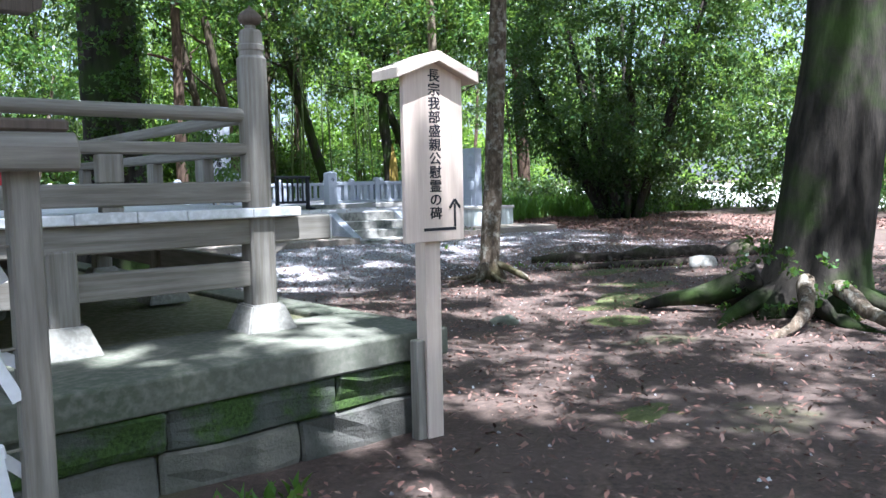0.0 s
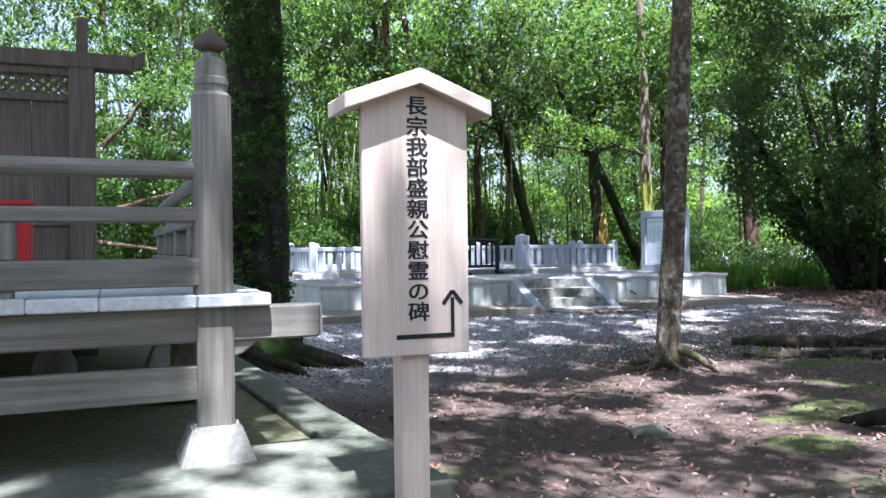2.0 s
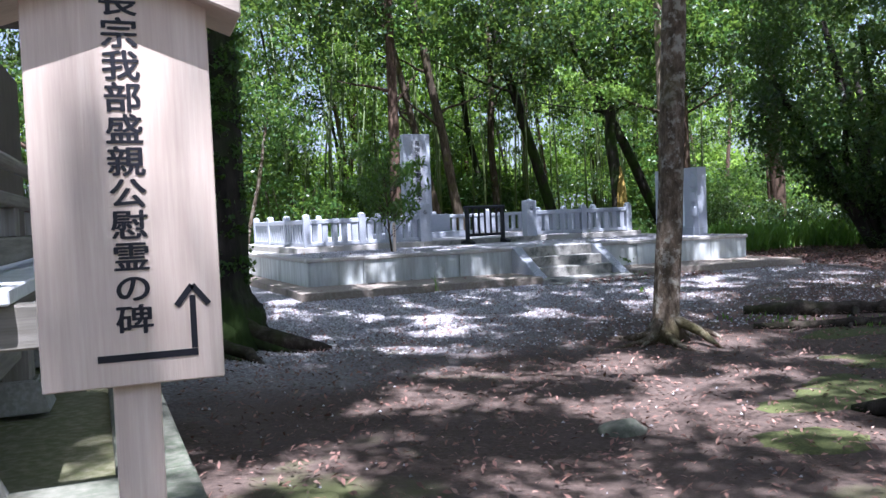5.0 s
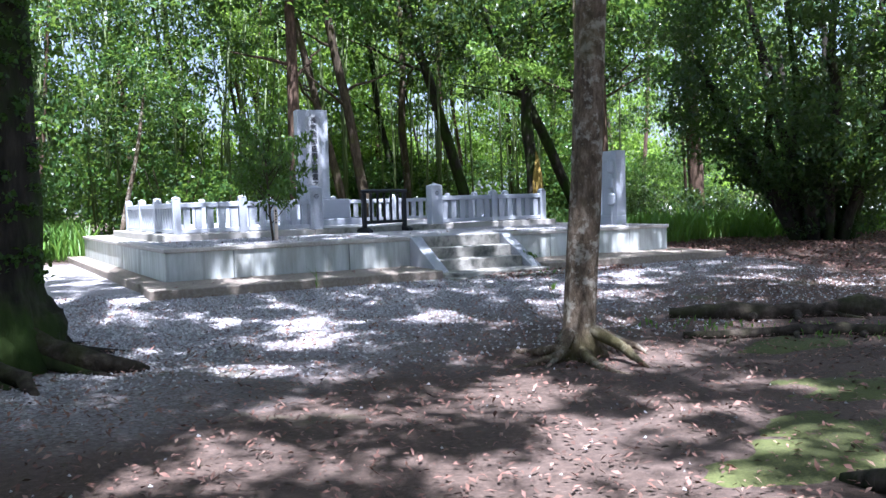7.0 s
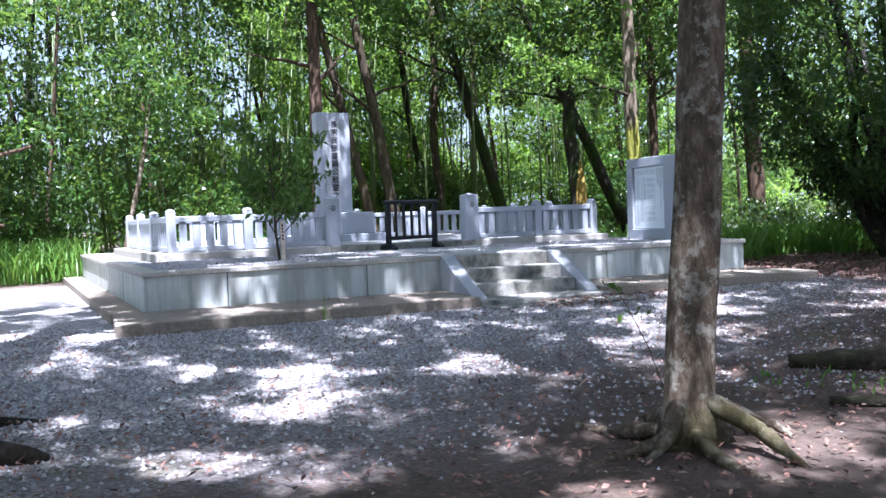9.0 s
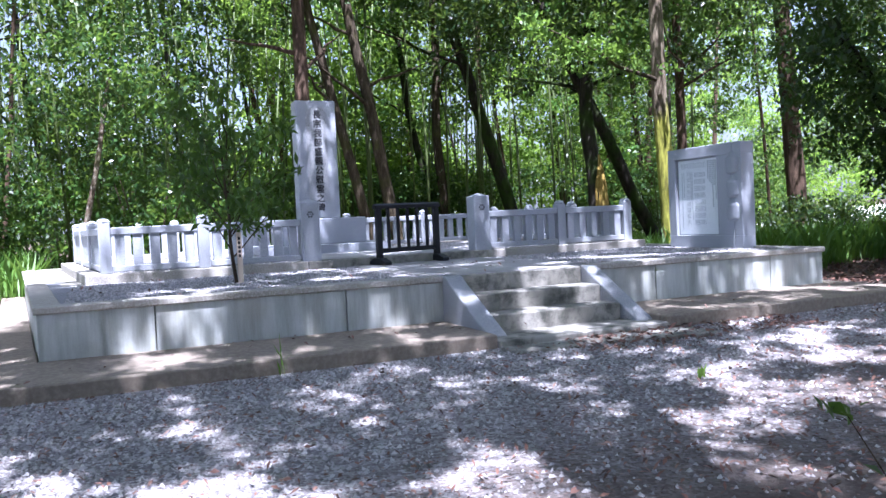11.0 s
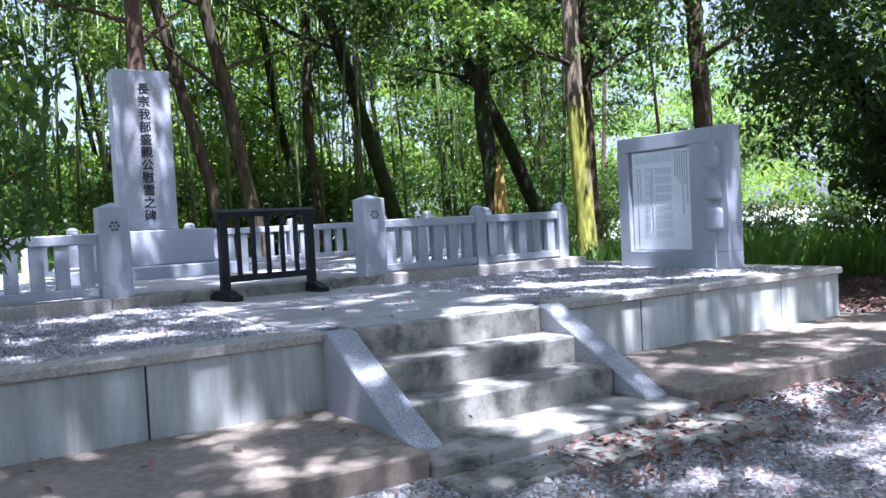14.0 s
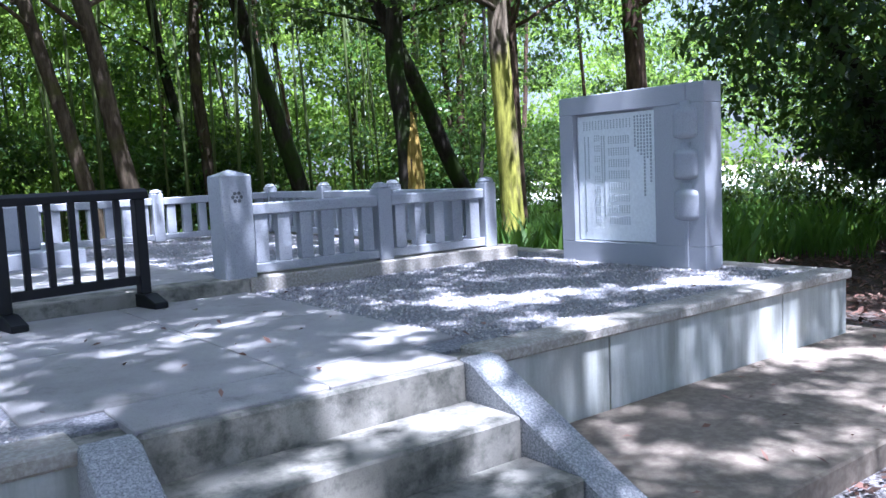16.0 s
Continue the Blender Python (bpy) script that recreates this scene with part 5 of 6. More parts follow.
tree("cedar_tree", "straight red-brown cedar trunk in the woods", (12.6, 11.0, -0.1), (12.4, 11.0, 8), 0.17, M_BARK_RED, (12.4, 11, 6, 11, 3.0, 70, 80, 0.2, 0.8), seed=30, sway=0.15, top_z=10, leaf=M_LEAF_MID, group=G)


def lit_spray():
    """A low branch of the lichen tree in lighter, sunlit-toned leaves, and the rotted flank of the stout tree."""
    e = next(o for o in scene.objects if o.name == "lichen_tree")
    o = Vector((e.location.x, e.location.y, 0))
    random.seed(61)
    pts = wander(Vector((9.42, 8.0, 4.3)) - o, Vector((5.9, 7.3, 5.25)) - o, 9, 0.3)
    part("limb", tube(pts, [0.06 - 0.006 * j for j in range(9)], 7, None, 0.1), M_BARK_BROWN, e, "", True)
    rng = np.random.default_rng(61)
    c = np.repeat(np.array(pts[3:]), 6, axis=0) + rng.normal(size=(36, 3)) * (0.45, 0.4, 0.22)
    # lighter leaf colour than the crown stands in for sun on the spray
    leaf_mesh("spray", c, np.full(36, 0.32), 26, 0.15, M_LEAF_SAP, e, seed=61, aspect=0.5, label="layered leaf spray toned lighter as if sunlit")
    h = next(q for q in scene.objects if q.get("label", "") == "stout dark forest tree with rotted hollow")
    part("rotted_flank", tube(wander((0.05, -0.10, -0.05), (0.09, -0.10, 2.9), 9, 0.06), [0.24, 0.235, 0.22, 0.225, 0.21, 0.2, 0.17, 0.12, 0.03], 12, None, 0.35), M_ROT, h, "yellow rotted wood", True)


lit_spray()
rt = random.Random(17)
for i in range(34):
    x, y = rt.uniform(-22, 26), rt.uniform(17, 28)
    ln = rt.uniform(-1.6, 0.8)
    tree("forest_tree", "slender brown forest tree further back", (x, y, -0.1), (x + ln, y, 8), rt.uniform(0.07, 0.17), rt.choice((M_BARK_BROWN, M_BARK_DARK, M_BARK_RED)), None, seg=8, seed=100 + i, top_z=12, limbs=2, flare=None, group=G)


def gnarled_tree():
    """Low crooked tree at the wood edge with long bare limbs."""
    random.seed(77)
    e = empty("crooked_tree", pose(-8.2, 9.5, 0))
    tagged(e, "crooked dark tree with long low bare limbs", "tree")
    part("trunk", tube(wander((0, 0, -0.1), (-0.5, 0.2, 6.5), 12, 0.5), [0.2 - 0.009 * j for j in range(12)], 10, None, 0.15, (4, 0.1, 0.5)), M_BARK_DARK, e, "", True)
    for a, b, r in (((-0.05, 0, 2.2), (2.6, -0.6, 3.0), 0.10), ((-0.1, 0, 1.6), (2.0, -1.0, 1.3), 0.09), ((-0.2, 0, 3.4), (1.6, -0.8, 5.6), 0.11), ((-0.1, 0, 2.8), (-2.4, -0.8, 4.2), 0.1)):
        part("limb", tube(wander(a, b, 8, 0.6), [r * (1 - 0.1 * j) for j in range(8)], 8, None, 0.15), M_BARK_RED, e, "", True)
    rng = np.random.default_rng(77)
    c = np.stack([rng.normal(0, 2.0, 90), rng.normal(0, 1.2, 90), 3.0 + 4.5 * rng.random(90)], 1)
    leaf_mesh("crown", c, 0.5 + 0.3 * rng.random(90), 70, 0.15, M_LEAF_MID, e, seed=77)
    t = empty("thin_pale_tree", pose(-3.9, 10.2, 0))
    tagged(t, "thin pale leaning tree at the wood edge", "tree")
    part("trunk", tube(wander((0, 0, -0.1), (0.9, 0.1, 4.6), 10, 0.25), [0.075 - 0.004 * j for j in range(10)], 8, None, 0.1), M_BARK_GREY, t, "", True)
    c = np.stack([0.9 + rng.normal(0, 0.8, 30), rng.normal(0, 0.7, 30), 3.6 + 2.0 * rng.random(30)], 1)
    leaf_mesh("crown", c, 0.45 + 0.2 * rng.random(30), 60, 0.14, M_LEAF_MID, t, seed=78)


gnarled_tree()


def multi_stem():
    """Dense many-stemmed evergreen beside the open ground."""
    random.seed(44)
    e = empty("evergreen_thicket_tree", pose(11.3, 0.9, 0))
    tagged(e, "dense dark many-stemmed evergreen tree with low foliage", "tree")
    for k in range(8):
        a = k * 0.785 + random.uniform(-0.3, 0.3)
        r = 0.5
        p0 = (math.cos(a) * r, math.sin(a) * r, -0.1)
        sp = random.uniform(1.2, 3.2)
        p1 = (math.cos(a) * sp, math.sin(a) * sp, random.uniform(5, 7))
        pts = wander(p0, p1, 10, 0.8)
        part("stem", tube(pts, [random.uniform(0.11, 0.17) * (1 - 0.06 * j) for j in range(10)], 8, None, 0.1), M_BARK_DARK, e, "", True)
    for p1, r in (((-2.7, 1.4, 4.4), 0.19), ((-1.2, 1.0, 5.5), 0.15)):
        part("stem", tube(wander((-0.5, 0.2, -0.1), p1, 10, 0.4), [r * (1 - 0.06 * j) for j in range(10)], 9, None, 0.12), M_BARK_DARK, e, "", True)
    rng = np.random.default_rng(44)
    n = 520
    a = rng.random(n) * 2 * np.pi
    z = 1.3 + 7.5 * rng.random(n) ** 0.9
    R = 3.6 * np.clip(0.35 + (z - 1.0) / 2.6, 0.4, 1.0)
    rr = R * (0.45 + 0.55 * np.sqrt(rng.random(n)))
    c = np.stack([rr * np.cos(a), rr * np.sin(a), z], 1)
    leaf_mesh("crown", c, 0.45 + 0.4 * rng.random(n), 95, 0.15, M_LEAF_EVER, e, seed=44)
    # core filled with darker-coloured leaves that stand in for shade
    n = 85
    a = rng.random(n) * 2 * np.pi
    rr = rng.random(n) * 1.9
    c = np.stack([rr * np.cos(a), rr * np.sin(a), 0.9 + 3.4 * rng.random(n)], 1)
    leaf_mesh("inner_foliage", c, 0.5 + 0 * rr, 80, 0.14, M_LEAF_DARK, e, seed=46, label="inner leaves coloured darker to stand in for shade")
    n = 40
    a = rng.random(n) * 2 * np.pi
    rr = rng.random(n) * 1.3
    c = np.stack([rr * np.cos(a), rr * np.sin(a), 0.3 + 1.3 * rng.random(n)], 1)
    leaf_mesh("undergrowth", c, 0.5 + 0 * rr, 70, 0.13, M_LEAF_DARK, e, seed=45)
    return e


multi_stem()


def sapling():
    random.seed(3)
    e = empty("young_tree", pose(-1.97, 1.47, PZ - 0.03))
    tagged(e, "young broadleaf tree planted in the platform gravel", "sapling")
    part("trunk", tube(wander((0, 0, 0), (-0.1, 0.05, 1.5), 8, 0.12), [0.022 - 0.0018 * j for j in range(8)], 8), M_BARK_BROWN, e, "", True)
    rng = np.random.default_rng(6)
    tips = []
    for k in range(16):
        a = k * 2.4
        z0 = 0.25 + 0.07 * k
        ln = random.uniform(0.38, 0.74)
        p1 = (math.cos(a) * ln - 0.05, math.sin(a) * ln, z0 + random.uniform(0.25, 0.6))
        part("branch", tube(wander((-0.03, 0.02, z0), p1, 5, 0.1), [0.010, 0.008, 0.007, 0.005, 0.003], 5), M_BARK_BROWN, e, "", True)
        for f in (0.55, 0.75, 0.95, 1.05):
            tips.append((-0.03 + (p1[0] + 0.03) * f, p1[1] * f, z0 + (p1[2] - z0) * f))
    c = np.array(tips)
    leaf_mesh("foliage", c, 0.18 + 0.09 * rng.random(len(c)), 21, 0.115, M_LEAF_MID, e, seed=6, aspect=0.4)
    # yellow-green leaves over the upper part only
    top = c[c[:, 2] > np.quantile(c[:, 2], 0.7)]
    leaf_mesh("young_leaves", top, np.full(len(top), 0.16), 6, 0.11, M_LEAF_SAP, e, seed=7, aspect=0.4, label="yellow-green leaves on the upper branches")
    e.scale = (1.0, 1.0, 1.22)
    s = empty("plant_label", pose(-1.93, 1.40, PZ - 0.04))
    tagged(s, "small pale wooden plant label stake in the gravel", "plant label")
    part("stake", block(-0.03, 0.03, -0.008, 0.008, 0, 0.62, 0.004), M_SIGN, s)
    bm = bmesh.new()
    for k in range(5):
        block(-0.014, 0.014, -0.0095, -0.0085, 0.33 + k * 0.05, 0.365 + k * 0.05, 0, bm=bm)
    part("writing", bm, M_INK, s, "small black vertical writing")


sapling()


# ---------------------------------------------------------------- log, stones, tufts
def fallen_log(a, b, r, seed, label):
    random.seed(seed)
    e = empty("fallen_log", pose(a[0], a[1], 0))
    tagged(e, label, "log", "fallen logs")
    n = 26
    pts, rad = [], []
    for i, p in enumerate(wander((0, 0, 0), (b[0] - a[0], b[1] - a[1], 0), n, 0.55)):
        k = r * (0.75 + 0.45 * noise.noise((i * 0.5, seed, 0))) * (0.45 + 0.55 * math.sin(math.pi * min(1, (i + 2) / 10) / 2))
        pts.append((p[0], p[1], ground_h(a[0] + p[0], a[1] + p[1]) + k * 0.55))
        rad.append(k)
    part("trunk", tube(pts, rad, 12, None, 0.45), M_BARK_LOG, e, "", True)
    for k in range(3):
        i = random.randint(4, n - 6)
        p = Vector(pts[i])
        q = p + Vector((random.uniform(-0.5, 0.5), random.uniform(-0.7, -0.2), -0.05))
        part("branch_stub", tube(wander(p, q, 6, 0.15), [rad[i] * 0.5 * (1 - 0.13 * j) for j in range(6)], 7, None, 0.3), M_BARK_LOG, e, "", True)


fallen_log((0.70, -5.65), (4.1, -8.3), 0.15, 9, "long dark mossy fallen log lying on bare earth")
fallen_log((-0.1, -6.75), (2.2, -8.3), 0.075, 10, "thin mossy log half sunk in bare earth")


def stone(x, y, r, h, mat, label, seed):
    bm = bmesh.new()
    bmesh.ops.create_icosphere(bm, subdivisions=3, radius=1)
    for v in bm.verts:
        k = 1 + 0.3 * noise.noise(v.co * 1.3 + Vector((seed, 0, 0)))
        v.co = Vector((v.co.x * r * k, v.co.y * r * 0.8 * k, v.co.z * h * k))
    ob = part("stone", bm, mat, None, "", True)
    ob.location = (x, y, ground_h(x, y) + h * 0.35)
    return tagged(ob, label, "stone", "loose stones")


stone(1.5, -8.5, 0.24, 0.15, M_PLINTH, "pale rounded boulder on bare earth", 2)
stone(1.85, -8.25, 0.16, 0.09, M_PLINTH, "pale rounded boulder on bare earth", 5)
stone(-3.9, -9.9, 0.15, 0.06, M_CURB, "grey half-buried stone in the earth", 7)
stone(-8.35, -9.9, 0.14, 0.16, M_PLINTH, "pale footing stone under the veranda", 9)
stone(-8.0, -8.9, 0.14, 0.16, M_PLINTH, "pale footing stone under the veranda", 12)
for o in [o for o in scene.objects if o.name.startswith("stone") and o.location.x < -7.9]:
    o.location.z = BASE_Z + 0.03


def blades(name, label, x0, x1, y0, y1, count, h, w, seed, mat, keep=None, z=0.0, kind="stuff"):
    rng = np.random.default_rng(seed)
    x = x0 + (x1 - x0) * rng.random(count)
    y = y0 + (y1 - y0) * rng.random(count)
    if keep is not None:
        ok = keep(x, y)
        x, y = x[ok], y[ok]
    k = len(x)
    hh = h * (0.5 + 0.8 * rng.random(k))
    a = rng.random(k) * 2 * np.pi
    lean = hh * (0.2 + 0.5 * rng.random(k))
    dx, dy = np.cos(a), np.sin(a)
    ww = w * (0.6 + 0.8 * rng.random(k))
    base = np.stack([x, y, np.array([ground_h(p, q) for p, q in zip(x, y)]) - 0.02], 1)
    side = np.stack([-dy, dx, np.zeros(k)], 1)
    tip = base + np.stack([dx * lean, dy * lean, hh], 1)
    mid = base + np.stack([dx * lean * 0.3, dy * lean * 0.3, hh * 0.6], 1)
    v = np.stack([base, mid + side * ww[:, None], tip, mid - side * ww[:, None]], 1)
    return tagged(quads(name, v, mat), label, "grass", kind=kind)


def off_platform(x, y):
    return ~((x > -4.9) & (x < 6.2) & (y < 9.5))


blades("grass", "tall fresh green grass along the wood edge", -26, 26, 9.4, 17, 26000, 0.42, 0.016, 1, M_GRASS, off_platform)
blades("grass", "tall fresh green grass along the wood edge", 6.3, 20, 1.8, 10, 22000, 0.42, 0.015, 2, M_GRASS, lambda x, y: (y > 3.2 + 0.4 * np.sin(x * 2.1) + 0.3 * np.sin(x * 5) - (x - 6.6) * 0.08))
blades("grass", "tall broad grass blades behind the board", 6.4, 15, 2.6, 6.5, 1500, 0.72, 0.034, 12, M_GRASS, lambda x, y: (y > 3.2 + 0.4 * np.sin(x * 2.1) + 0.3 * np.sin(x * 5) - (x - 6.6) * 0.08))
blades("grass", "tall fresh green grass along the wood edge", -24, -6.5, 4.5, 12, 9000, 0.35, 0.016, 3, M_GRASS, lambda x, y: y > 5.0 + 0.3 * np.sin(x * 2))
blades("weed_tuft", "small green weed tuft beside the apron", -2.12, -2.02, -1.48, -1.40, 8, 0.30, 0.008, 4, M_LEAF_SAP)
blades("weed_tuft", "tiny yellow-green sprout in the gravel", 0.74, 0.82, -3.23, -3.15, 7, 0.10, 0.018, 7, M_LEAF_SAP)
blades("grass", "waist-high sunlit grass and weeds before the woods", -24, -4.6, 9.0, 13.2, 9000, 0.85, 0.026, 13, M_GRASS)
blades("weed_tuft", "small green weeds round the fallen log", 0.0, 2.6, -8.9, -5.8, 400, 0.08, 0.012, 5, M_GRASS, lambda x, y: np.abs(x - (0.4 + (-6.0 - y) * 0.62)) < 0.5)
blades("weed_tuft", "small green weeds at the stone wall foot", -8.0, -7.6, -12.72, -12.55, 40, 0.09, 0.014, 6, M_GRASS)


def moss_patch(x, y, rx, ry, seed):
    """A thin uneven cushion of moss lying on the earth."""
    bm = bmesh.new()
    n = 18
    g = []
    for j in range(n + 1):
        row = []
        for i in range(n + 1):
            u, v = 2 * i / n - 1, 2 * j / n - 1
            d = math.hypot(u, v) + 0.45 * noise.noise((u * 1.7 + seed, v * 1.7, 0)) + 0.2 * noise.noise((u * 5, v * 5, seed))
            px, py = x + u * rx * 1.25, y + v * ry * 1.25
            row.append(bm.verts.new((px, py, ground_h(px, py) + 0.022 * max(-1.5, 1 - (d / 0.8) ** 2))))
        g.append(row)
    for j in range(n):
        for i in range(n):
            bm.faces.new((g[j][i], g[j][i + 1], g[j + 1][i + 1], g[j + 1][i]))
    return tagged(part("moss_patch", bm, M_MOSS, None, "", True), "flat olive-green moss patch on bare earth", "moss", kind="stuff")


for k, (x, y, rx, ry) in enumerate(((-2.2, -9.9, 0.5, 0.32), (-1.65, -9.6, 0.4, 0.28), (-5.5, -12.8, 0.22, 0.14), (-0.6, -9.0, 0.5, 0.35), (-3.1, -10.6, 0.35, 0.25), (0.4, -7.6, 0.6, 0.3))):
    moss_patch(x, y, rx, ry, k * 3.7 + 1)


def scatter_flat(name, label, n, region, size, mat, seed, z=0.0, lift=0.012, tilt=0.35, keep=None):
    """Single fallen leaves or chips lying about."""
    rng = np.random.default_rng(seed)
    x = region[0] + (region[1] - region[0]) * rng.random(n)
    y = region[2] + (region[3] - region[2]) * rng.random(n)
    if keep is not None:
        ok = keep(x, y, rng)
        x, y = x[ok], y[ok]
    k = len(x)
    a = rng.random(k) * 2 * np.pi
    ln = size * (0.5 + rng.random(k))
    d = np.stack([np.cos(a), np.sin(a), tilt * rng.normal(size=k)], 1) * ln[:, None]
    s = np.stack([-np.sin(a), np.cos(a), tilt * rng.normal(size=k)], 1) * ln[:, None] * 0.4
    zz = np.array([ground_h(a, b) for a, b in zip(x, y)]) + 0.015 if z == 0.0 else np.full(k, z)
    c = np.stack([x, y, zz + lift + 0.006 * rng.random(k)], 1)
    v = np.stack([c - d * 0.5, c + s * 0.5 + (0, 0, 0.004), c + d * 0.5, c - s * 0.5 + (0, 0, 0.004)], 1)
    return tagged(quads(name, v, mat), label, "fallen leaves", kind="stuff")


def open_earth(x, y, rng):
    inbase = (x < -6.5) & (y > -12.5) & (y < -5)
    plat = (x > -4.8) & (x < 6.0) & (y > -1.4)
    dens = 0.65 + 0.35 * (y < -4)
    return (~inbase) & (~plat) & (rng.random(len(x)) < dens)


scatter_flat("leaf_litter", "scattered dry brown fallen leaves on the ground", 46000, (-9.5, 7, -15, 0), 0.042, M_LITTER, 31, keep=open_earth)
scatter_flat("leaf_litter", "scattered dry brown fallen leaves on the ground", 20000, (5.98, 15, -7, 4.5), 0.075, M_LITTER, 32)
scatter_flat("leaf_litter", "scattered dry brown fallen leaves on the steps and apron", 60, (-4.2, 5.8, -1.25, -0.05), 0.05, M_LITTER, 33, z=0.115)
scatter_flat("leaf_litter", "scattered dry brown fallen leaves on the platform", 120, (-3.8, 5.4, 0.1, 3.0), 0.05, M_LITTER, 34, z=PZ)
scatter_flat("leaf_litter", "reddish dry leaves gathered at the step foot", 520, (0.6, 3.4, -2.1, -1.32), 0.07, M_LITTER, 35, z=0.0)


def gravel(name, label, n, region, size, seed, z, keep=None):
    """Loose pebbles: low pyramids of four faces."""
    rng = np.random.default_rng(seed)
    x = region[0] + (region[1] - region[0]) * rng.random(n)
    y = region[2] + (region[3] - region[2]) * rng.random(n)
    if keep is not None:
        ok = keep(x, y, rng)
        x, y = x[ok], y[ok]
    k = len(x)
    a = rng.random(k) * 2 * np.pi
    r = size * (0.5 + rng.random(k))
    zz = np.array([ground_h(p, q) for p, q in zip(x, y)]) + 0.006 if z == 0.0 else np.full(k, z)
    verts = np.empty((k, 5, 3))
    for i in range(4):
        t = a + i * np.pi / 2 + 0.4 * rng.normal(size=k)
        verts[:, i] = np.stack([x + r * np.cos(t), y + r * np.sin(t), zz - 0.004], 1)
    verts[:, 4] = np.stack([x + 0.3 * r * rng.normal(size=k), y + 0.3 * r * rng.normal(size=k), zz + r * (0.5 + 0.5 * rng.random(k))], 1)
    f = np.array([[0, 1, 4], [1, 2, 4], [2, 3, 4], [3, 0, 4]])
    idx = (np.arange(k)[:, None, None] * 5 + f[None]).reshape(-1).astype(np.int32)
    me = bpy.data.meshes.new(name)
    me.vertices.add(5 * k); me.vertices.foreach_set("co", verts.reshape(-1))
    me.loops.add(len(idx)); me.loops.foreach_set("vertex_index", idx)
    me.polygons.add(4 * k); me.polygons.foreach_set("loop_start", np.arange(0, 12 * k, 3, dtype=np.int32))
    me.materials.append(M_PEBBLE)
    me.update(calc_edges=True)
    return tagged(new(name, me), label, "gravel", kind="stuff")


def bed(x, y, rng):
    walk_ = (x > -0.12) & (x < 2.08)
    return ~walk_


def bed_in(x, y, rng):
    return ~((x > -0.7) & (x < 2.0) & (y < 5.8)) & ~((x > -0.7) & (x < 1.7) & (y < 8))


gravel("gravel", "loose grey gravel on the platform top", 26000, (PX0 + 0.22, PX1 - 0.22, 0.22, IY0), 0.014, 51, PZ - 0.012, bed)
gravel("gravel", "loose grey gravel inside the fence", 9000, (IX0 + 0.28, IX1 - 0.28, IY0 + 0.28, 8.6), 0.016, 52, IZ - 0.02, bed_in)


def path_gravel(x, y, rng):
    apron = (x > -4.45) & (x < 5.98) & (y > -1.37)
    f = np.clip((y - 0.42 * x + 4.6) / 3.0, 0, 1)
    return (~apron) & (rng.random(len(x)) < 0.15 + 0.85 * f)


gravel("gravel", "loose grey gravel on the open ground", 60000, (-6.5, 6.0, -6.5, -0.2), 0.015, 53, 0.0, path_gravel)
gravel("gravel", "sparse grit and small stones on bare earth", 500, (-8, 3, -14.5, -5), 0.011, 54, 0.0, lambda x, y, rng: ~((x < -6.5) & (y > -12.5)))


# ---------------------------------------------------------------- woods
def foliage(name, label, n, region, per, size, spread, mat, seed, shape=None, droop=0.5):
    rng = np.random.default_rng(seed)
    x0, x1, y0, y1, z0, z1 = region
    c = np.stack([x0 + (x1 - x0) * rng.random(n), y0 + (y1 - y0) * rng.random(n), z0 + (z1 - z0) * rng.random(n)], 1)
    if shape is not None:
        c = c[shape(c, rng)]
    ob = leaf_mesh(name, c, spread * (0.6 + 0.8 * rng.random(len(c))), per, size, mat, None, droop, seed)
    return tagged(ob, label, "woods", kind="stuff")


def lumpy(f, cut):
    def keep(c, rng):
        return np.array([noise.noise(Vector(p) * f) > cut for p in c])
    return keep


foliage("woodland_undergrowth", "dense green shrubs at the foot of the woods", 900, (-24, 27, 17.8, 23, 0.2, 3.0), 60, 0.19, 0.8, M_LEAF_MID, 61, lumpy(0.3, -0.25))
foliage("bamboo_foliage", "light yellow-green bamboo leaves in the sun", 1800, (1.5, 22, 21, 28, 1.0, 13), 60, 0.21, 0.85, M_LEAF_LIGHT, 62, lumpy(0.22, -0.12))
foliage("woodland_foliage", "mid-green leaves of the woods", 900, (1, 28, 18, 26, 3.0, 14), 60, 0.22, 0.8, M_LEAF_MID, 63, lumpy(0.22, 0.1))
foliage("woodland_foliage", "dark green shrubs and low trees at the wood edge", 2500, (-28, 1.5, 14.0, 21.0, 0.4, 15), 60, 0.19, 0.75, M_LEAF_EVER, 91, lumpy(0.24, -0.06))
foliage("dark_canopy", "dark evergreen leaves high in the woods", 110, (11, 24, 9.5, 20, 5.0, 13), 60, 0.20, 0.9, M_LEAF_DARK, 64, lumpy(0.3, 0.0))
foliage("woodland_foliage", "mid-green leaves of the woods", 700, (-28, -13, -10, 18, 0.4, 12), 60, 0.22, 0.95, M_LEAF_MID, 65, lumpy(0.28, -0.15))
foliage("woodland_foliage", "mid-green leaves of the woods", 1000, (16, 30, -22, 20, 2.4, 13), 60, 0.20, 0.9, M_LEAF_EVER, 66, lumpy(0.28, -0.1))
# lighter leaves mixed in to give these woods a sunlit tone
foliage("woodland_foliage", "mid-green leaves of the woods in a lighter, sunlit tone", 620, (15, 29, -10, 22, 2.6, 12), 60, 0.20, 0.85, M_LEAF_MID, 92, lumpy(0.28, 0.0))
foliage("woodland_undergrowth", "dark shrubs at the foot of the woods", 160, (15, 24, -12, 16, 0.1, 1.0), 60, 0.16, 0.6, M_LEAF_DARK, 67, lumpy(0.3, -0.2))
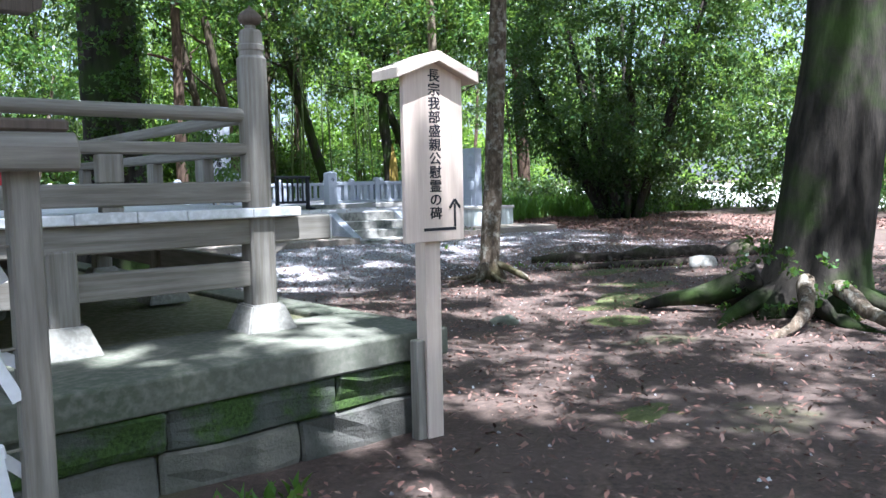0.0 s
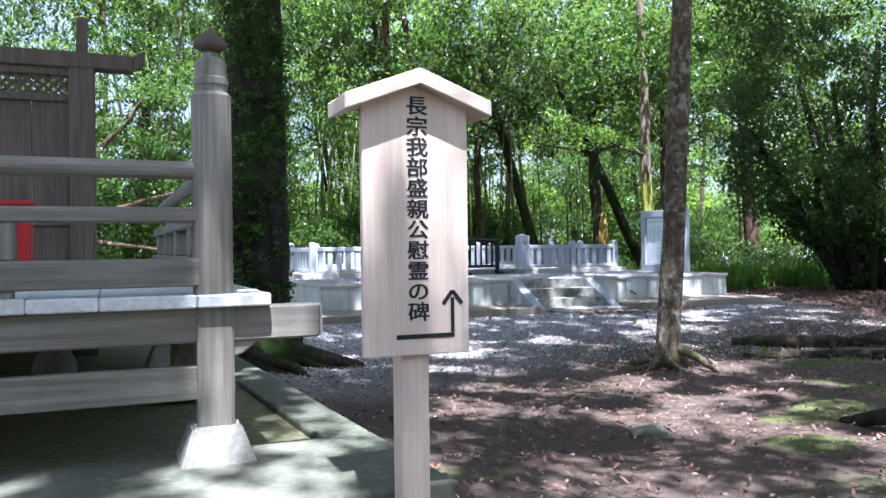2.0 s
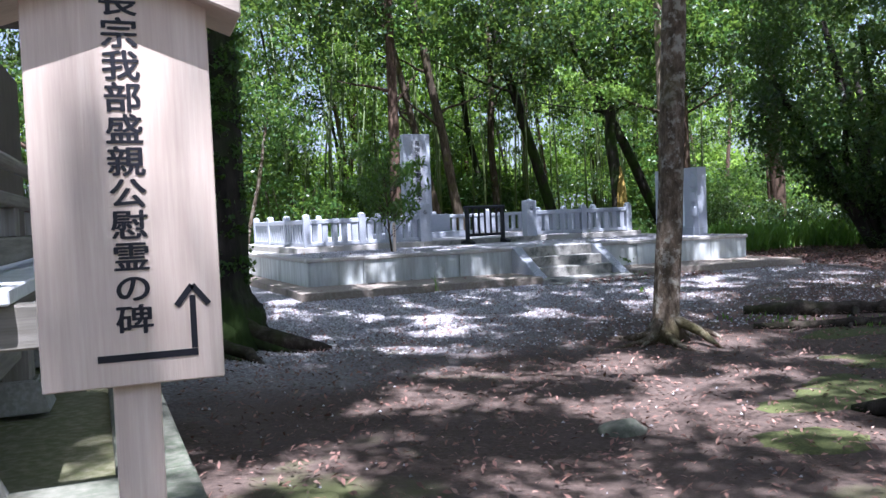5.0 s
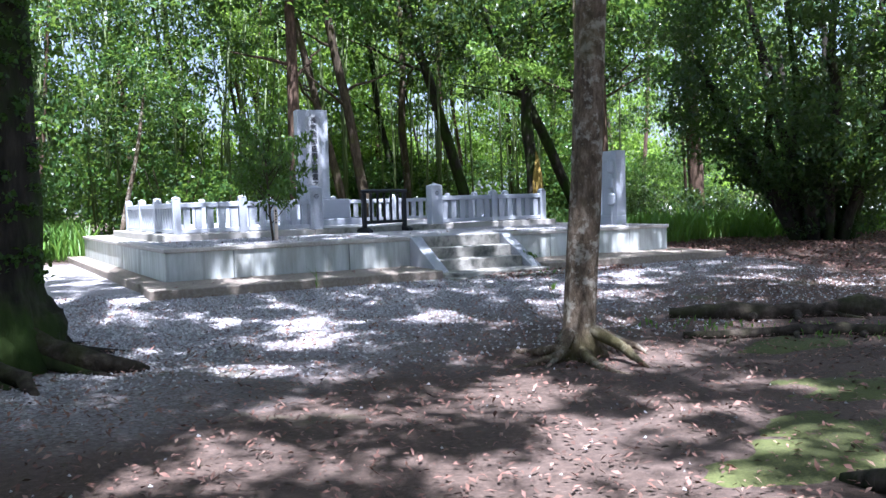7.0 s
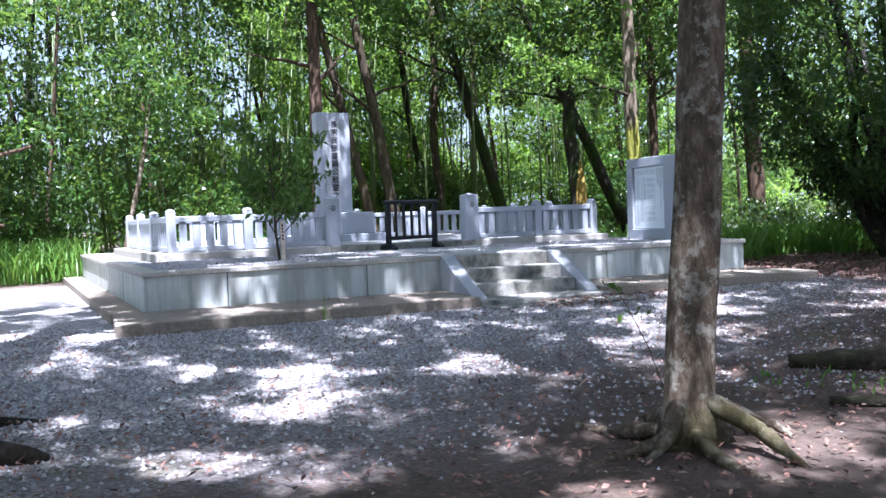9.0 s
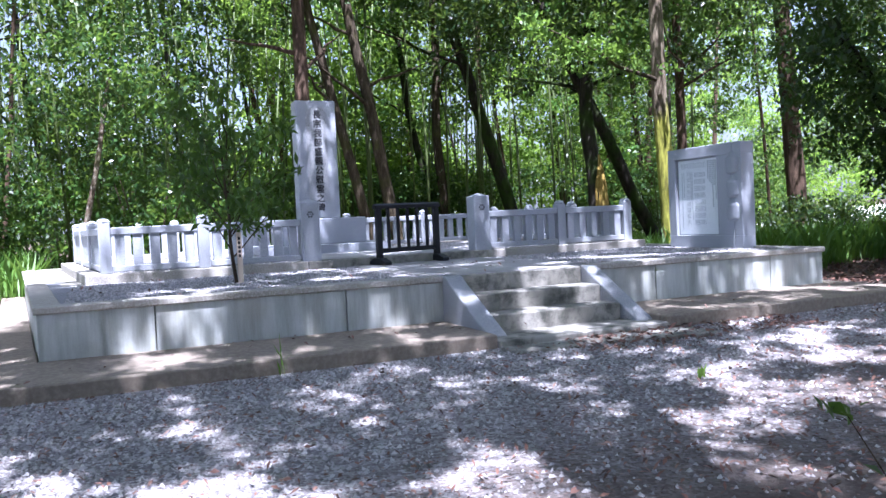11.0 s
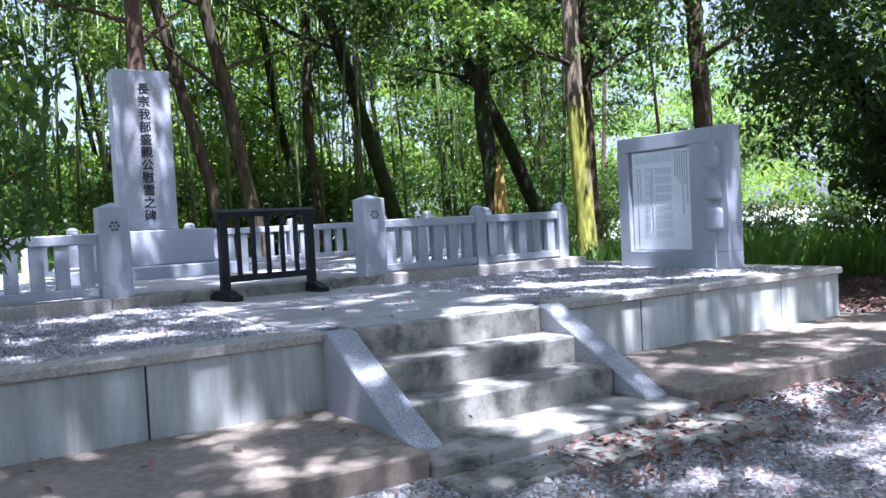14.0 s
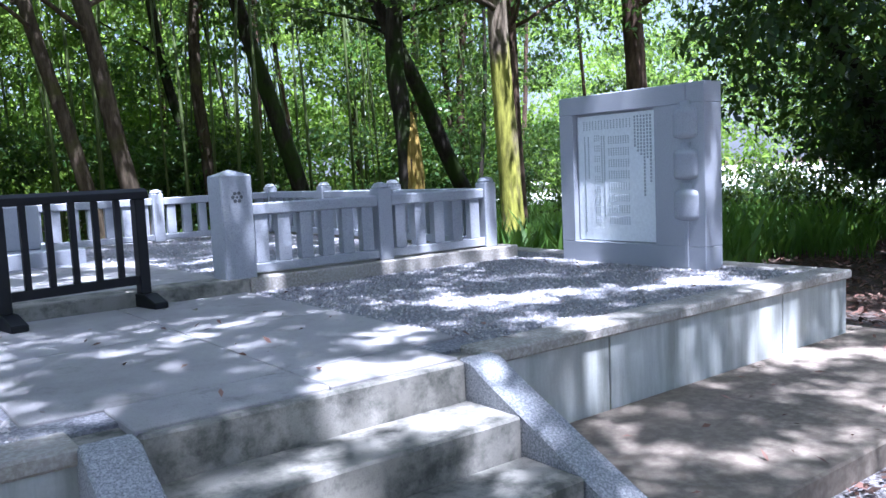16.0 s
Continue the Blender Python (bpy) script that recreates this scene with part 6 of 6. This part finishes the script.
# leaf colour carries the light: lighter on the right as sunlit, darker left
foliage("far_woods", "distant woods closing the view, leaves toned light as if sunlit", 1400, (-9, 48, 29, 40, 0.5, 20), 60, 0.36, 1.4, M_LEAF_LIGHT, 68, lumpy(0.15, -0.2))
foliage("far_woods", "distant green woods closing the view", 1500, (-50, 2, 24, 38, 0.5, 20), 60, 0.36, 1.4, M_LEAF_EVER, 95, lumpy(0.15, -0.3))
# out of view; added to hold back sky light, its height sets the fill
foliage("far_woods", "unseen woods behind the path, added to block low sky", 700, (-40, 38, -36, -27, 0.5, 8), 40, 0.5, 1.5, M_LEAF_MID, 69)


foliage("woodland_undergrowth", "green shrubs closing the open side of the woods", 300, (19, 28, -20, 3.5, 0.3, 3.2), 60, 0.20, 0.85, M_LEAF_EVER, 81, lumpy(0.3, -0.35))


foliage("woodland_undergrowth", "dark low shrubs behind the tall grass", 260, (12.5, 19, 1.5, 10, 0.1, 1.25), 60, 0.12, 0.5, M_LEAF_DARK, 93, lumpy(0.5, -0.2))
foliage("woodland_foliage", "dark shrubs and hanging leaves at the wood edge", 650, (-22, -5.5, 11.3, 13.5, 1.2, 9), 70, 0.15, 0.6, M_LEAF_EVER, 96, lumpy(0.35, -0.1))
# added backdrop over the bare horizon, in the lighter sunlit leaf tone
foliage("far_woods", "added distant woods beyond the open field, toned light as if sunlit", 900, (60, 74, -45, 60, 0.5, 14), 40, 0.6, 1.7, M_LEAF_LIGHT, 94)


foliage("woodland_foliage", "dark evergreen leaves beyond the thicket", 420, (14.5, 20, -8, 2.0, 0.4, 9), 60, 0.18, 0.8, M_LEAF_EVER, 101, lumpy(0.3, -0.12))
# same light leaf tone, standing in for sunlight on the low growth
foliage("far_woods", "low thickets closing the view under the woods, toned light as if sunlit", 700, (-4, 40, 30, 36, 0.3, 5), 50, 0.34, 1.3, M_LEAF_LIGHT, 102)
# high leaf layers added to keep most sun off the woods below
foliage("woodland_canopy", "high leafy canopy added to shade the wood edge", 380, (-20, 1, 7.5, 15, 9.5, 14), 60, 0.22, 0.95, M_LEAF_MID, 103, lumpy(0.18, -0.15))
foliage("woodland_canopy", "high leafy canopy added to shade the woods", 340, (-22, 24, 10.5, 20, 9.5, 14.5), 60, 0.22, 0.95, M_LEAF_MID, 97, lumpy(0.18, -0.1))
foliage("woodland_foliage", "dark hanging leaves among the forest trunks", 230, (1, 20, 18.0, 21.5, 4.0, 11), 60, 0.18, 0.7, M_LEAF_EVER, 98, lumpy(0.3, 0.02))
foliage("woodland_undergrowth", "dark understorey between the forest trunks", 620, (0, 20, 17.5, 21, 0.2, 2.8), 60, 0.17, 0.7, M_LEAF_EVER, 99, lumpy(0.35, -0.15))


def bamboo(count, region, seed):
    """Straight thin culms standing among the leaves."""
    random.seed(seed)
    kinds = []
    for k in range(8):
        h, lean, r = random.uniform(7, 11), random.uniform(-1.2, 1.2), random.uniform(0.028, 0.05)
        bm = tube([(0, 0, -0.1), (lean * 0.3, 0, h * 0.5), (lean, 0, h)], [r, r * 0.85, r * 0.4], 6)
        ob = part("bamboo", bm, M_CULM, None, "", True)
        tagged(ob, "thin upright green bamboo culm in the wood", "bamboo", "bamboo culms")
        kinds.append(ob)
    for k in range(count):
        ob = kinds[k] if k < 8 else copy_thing(kinds[k % 8], Matrix())
        ob.matrix_basis = pose(random.uniform(region[0], region[1]), random.uniform(region[2], region[3]), 0, 0, 0, random.uniform(0, 360))


bamboo(170, (-16, 18, 16, 25), 5)


def shrub(x, y, r, h, mat, label, seed, n=30, size=0.14):
    e = empty("shrub", pose(x, y, 0))
    tagged(e, label, "shrub")
    rng = np.random.default_rng(seed)
    random.seed(seed)
    for k in range(5):
        a = k * 1.3
        part("stem", tube(wander((0, 0, -0.1), (math.cos(a) * r * 0.6, math.sin(a) * r * 0.6, h * 0.8), 6, 0.2), [0.035 - 0.004 * j for j in range(6)], 6), M_BARK_BROWN, e, "", True)
    a = rng.random(n) * 2 * np.pi
    rr = r * np.sqrt(rng.random(n))
    c = np.stack([rr * np.cos(a), rr * np.sin(a), h * (0.25 + 0.75 * rng.random(n)) * (1 - 0.35 * rr / r)], 1)
    leaf_mesh("foliage", c, 0.35 + 0.2 * rng.random(n), 60, size, mat, e, seed=seed)
    return e


for i, (x, y, r, h) in enumerate(((-2.3, 11.3, 1.4, 3.0), (-6.5, 13.5, 1.6, 2.4), (-9.5, 12.0, 1.8, 2.8), (-0.6, 14.0, 1.2, 2.2), (-12.5, 9.5, 2.0, 3.2))):
    shrub(x, y, r, h, M_LEAF_MID, "green broadleaf shrub at the wood edge", 70 + i, 42)

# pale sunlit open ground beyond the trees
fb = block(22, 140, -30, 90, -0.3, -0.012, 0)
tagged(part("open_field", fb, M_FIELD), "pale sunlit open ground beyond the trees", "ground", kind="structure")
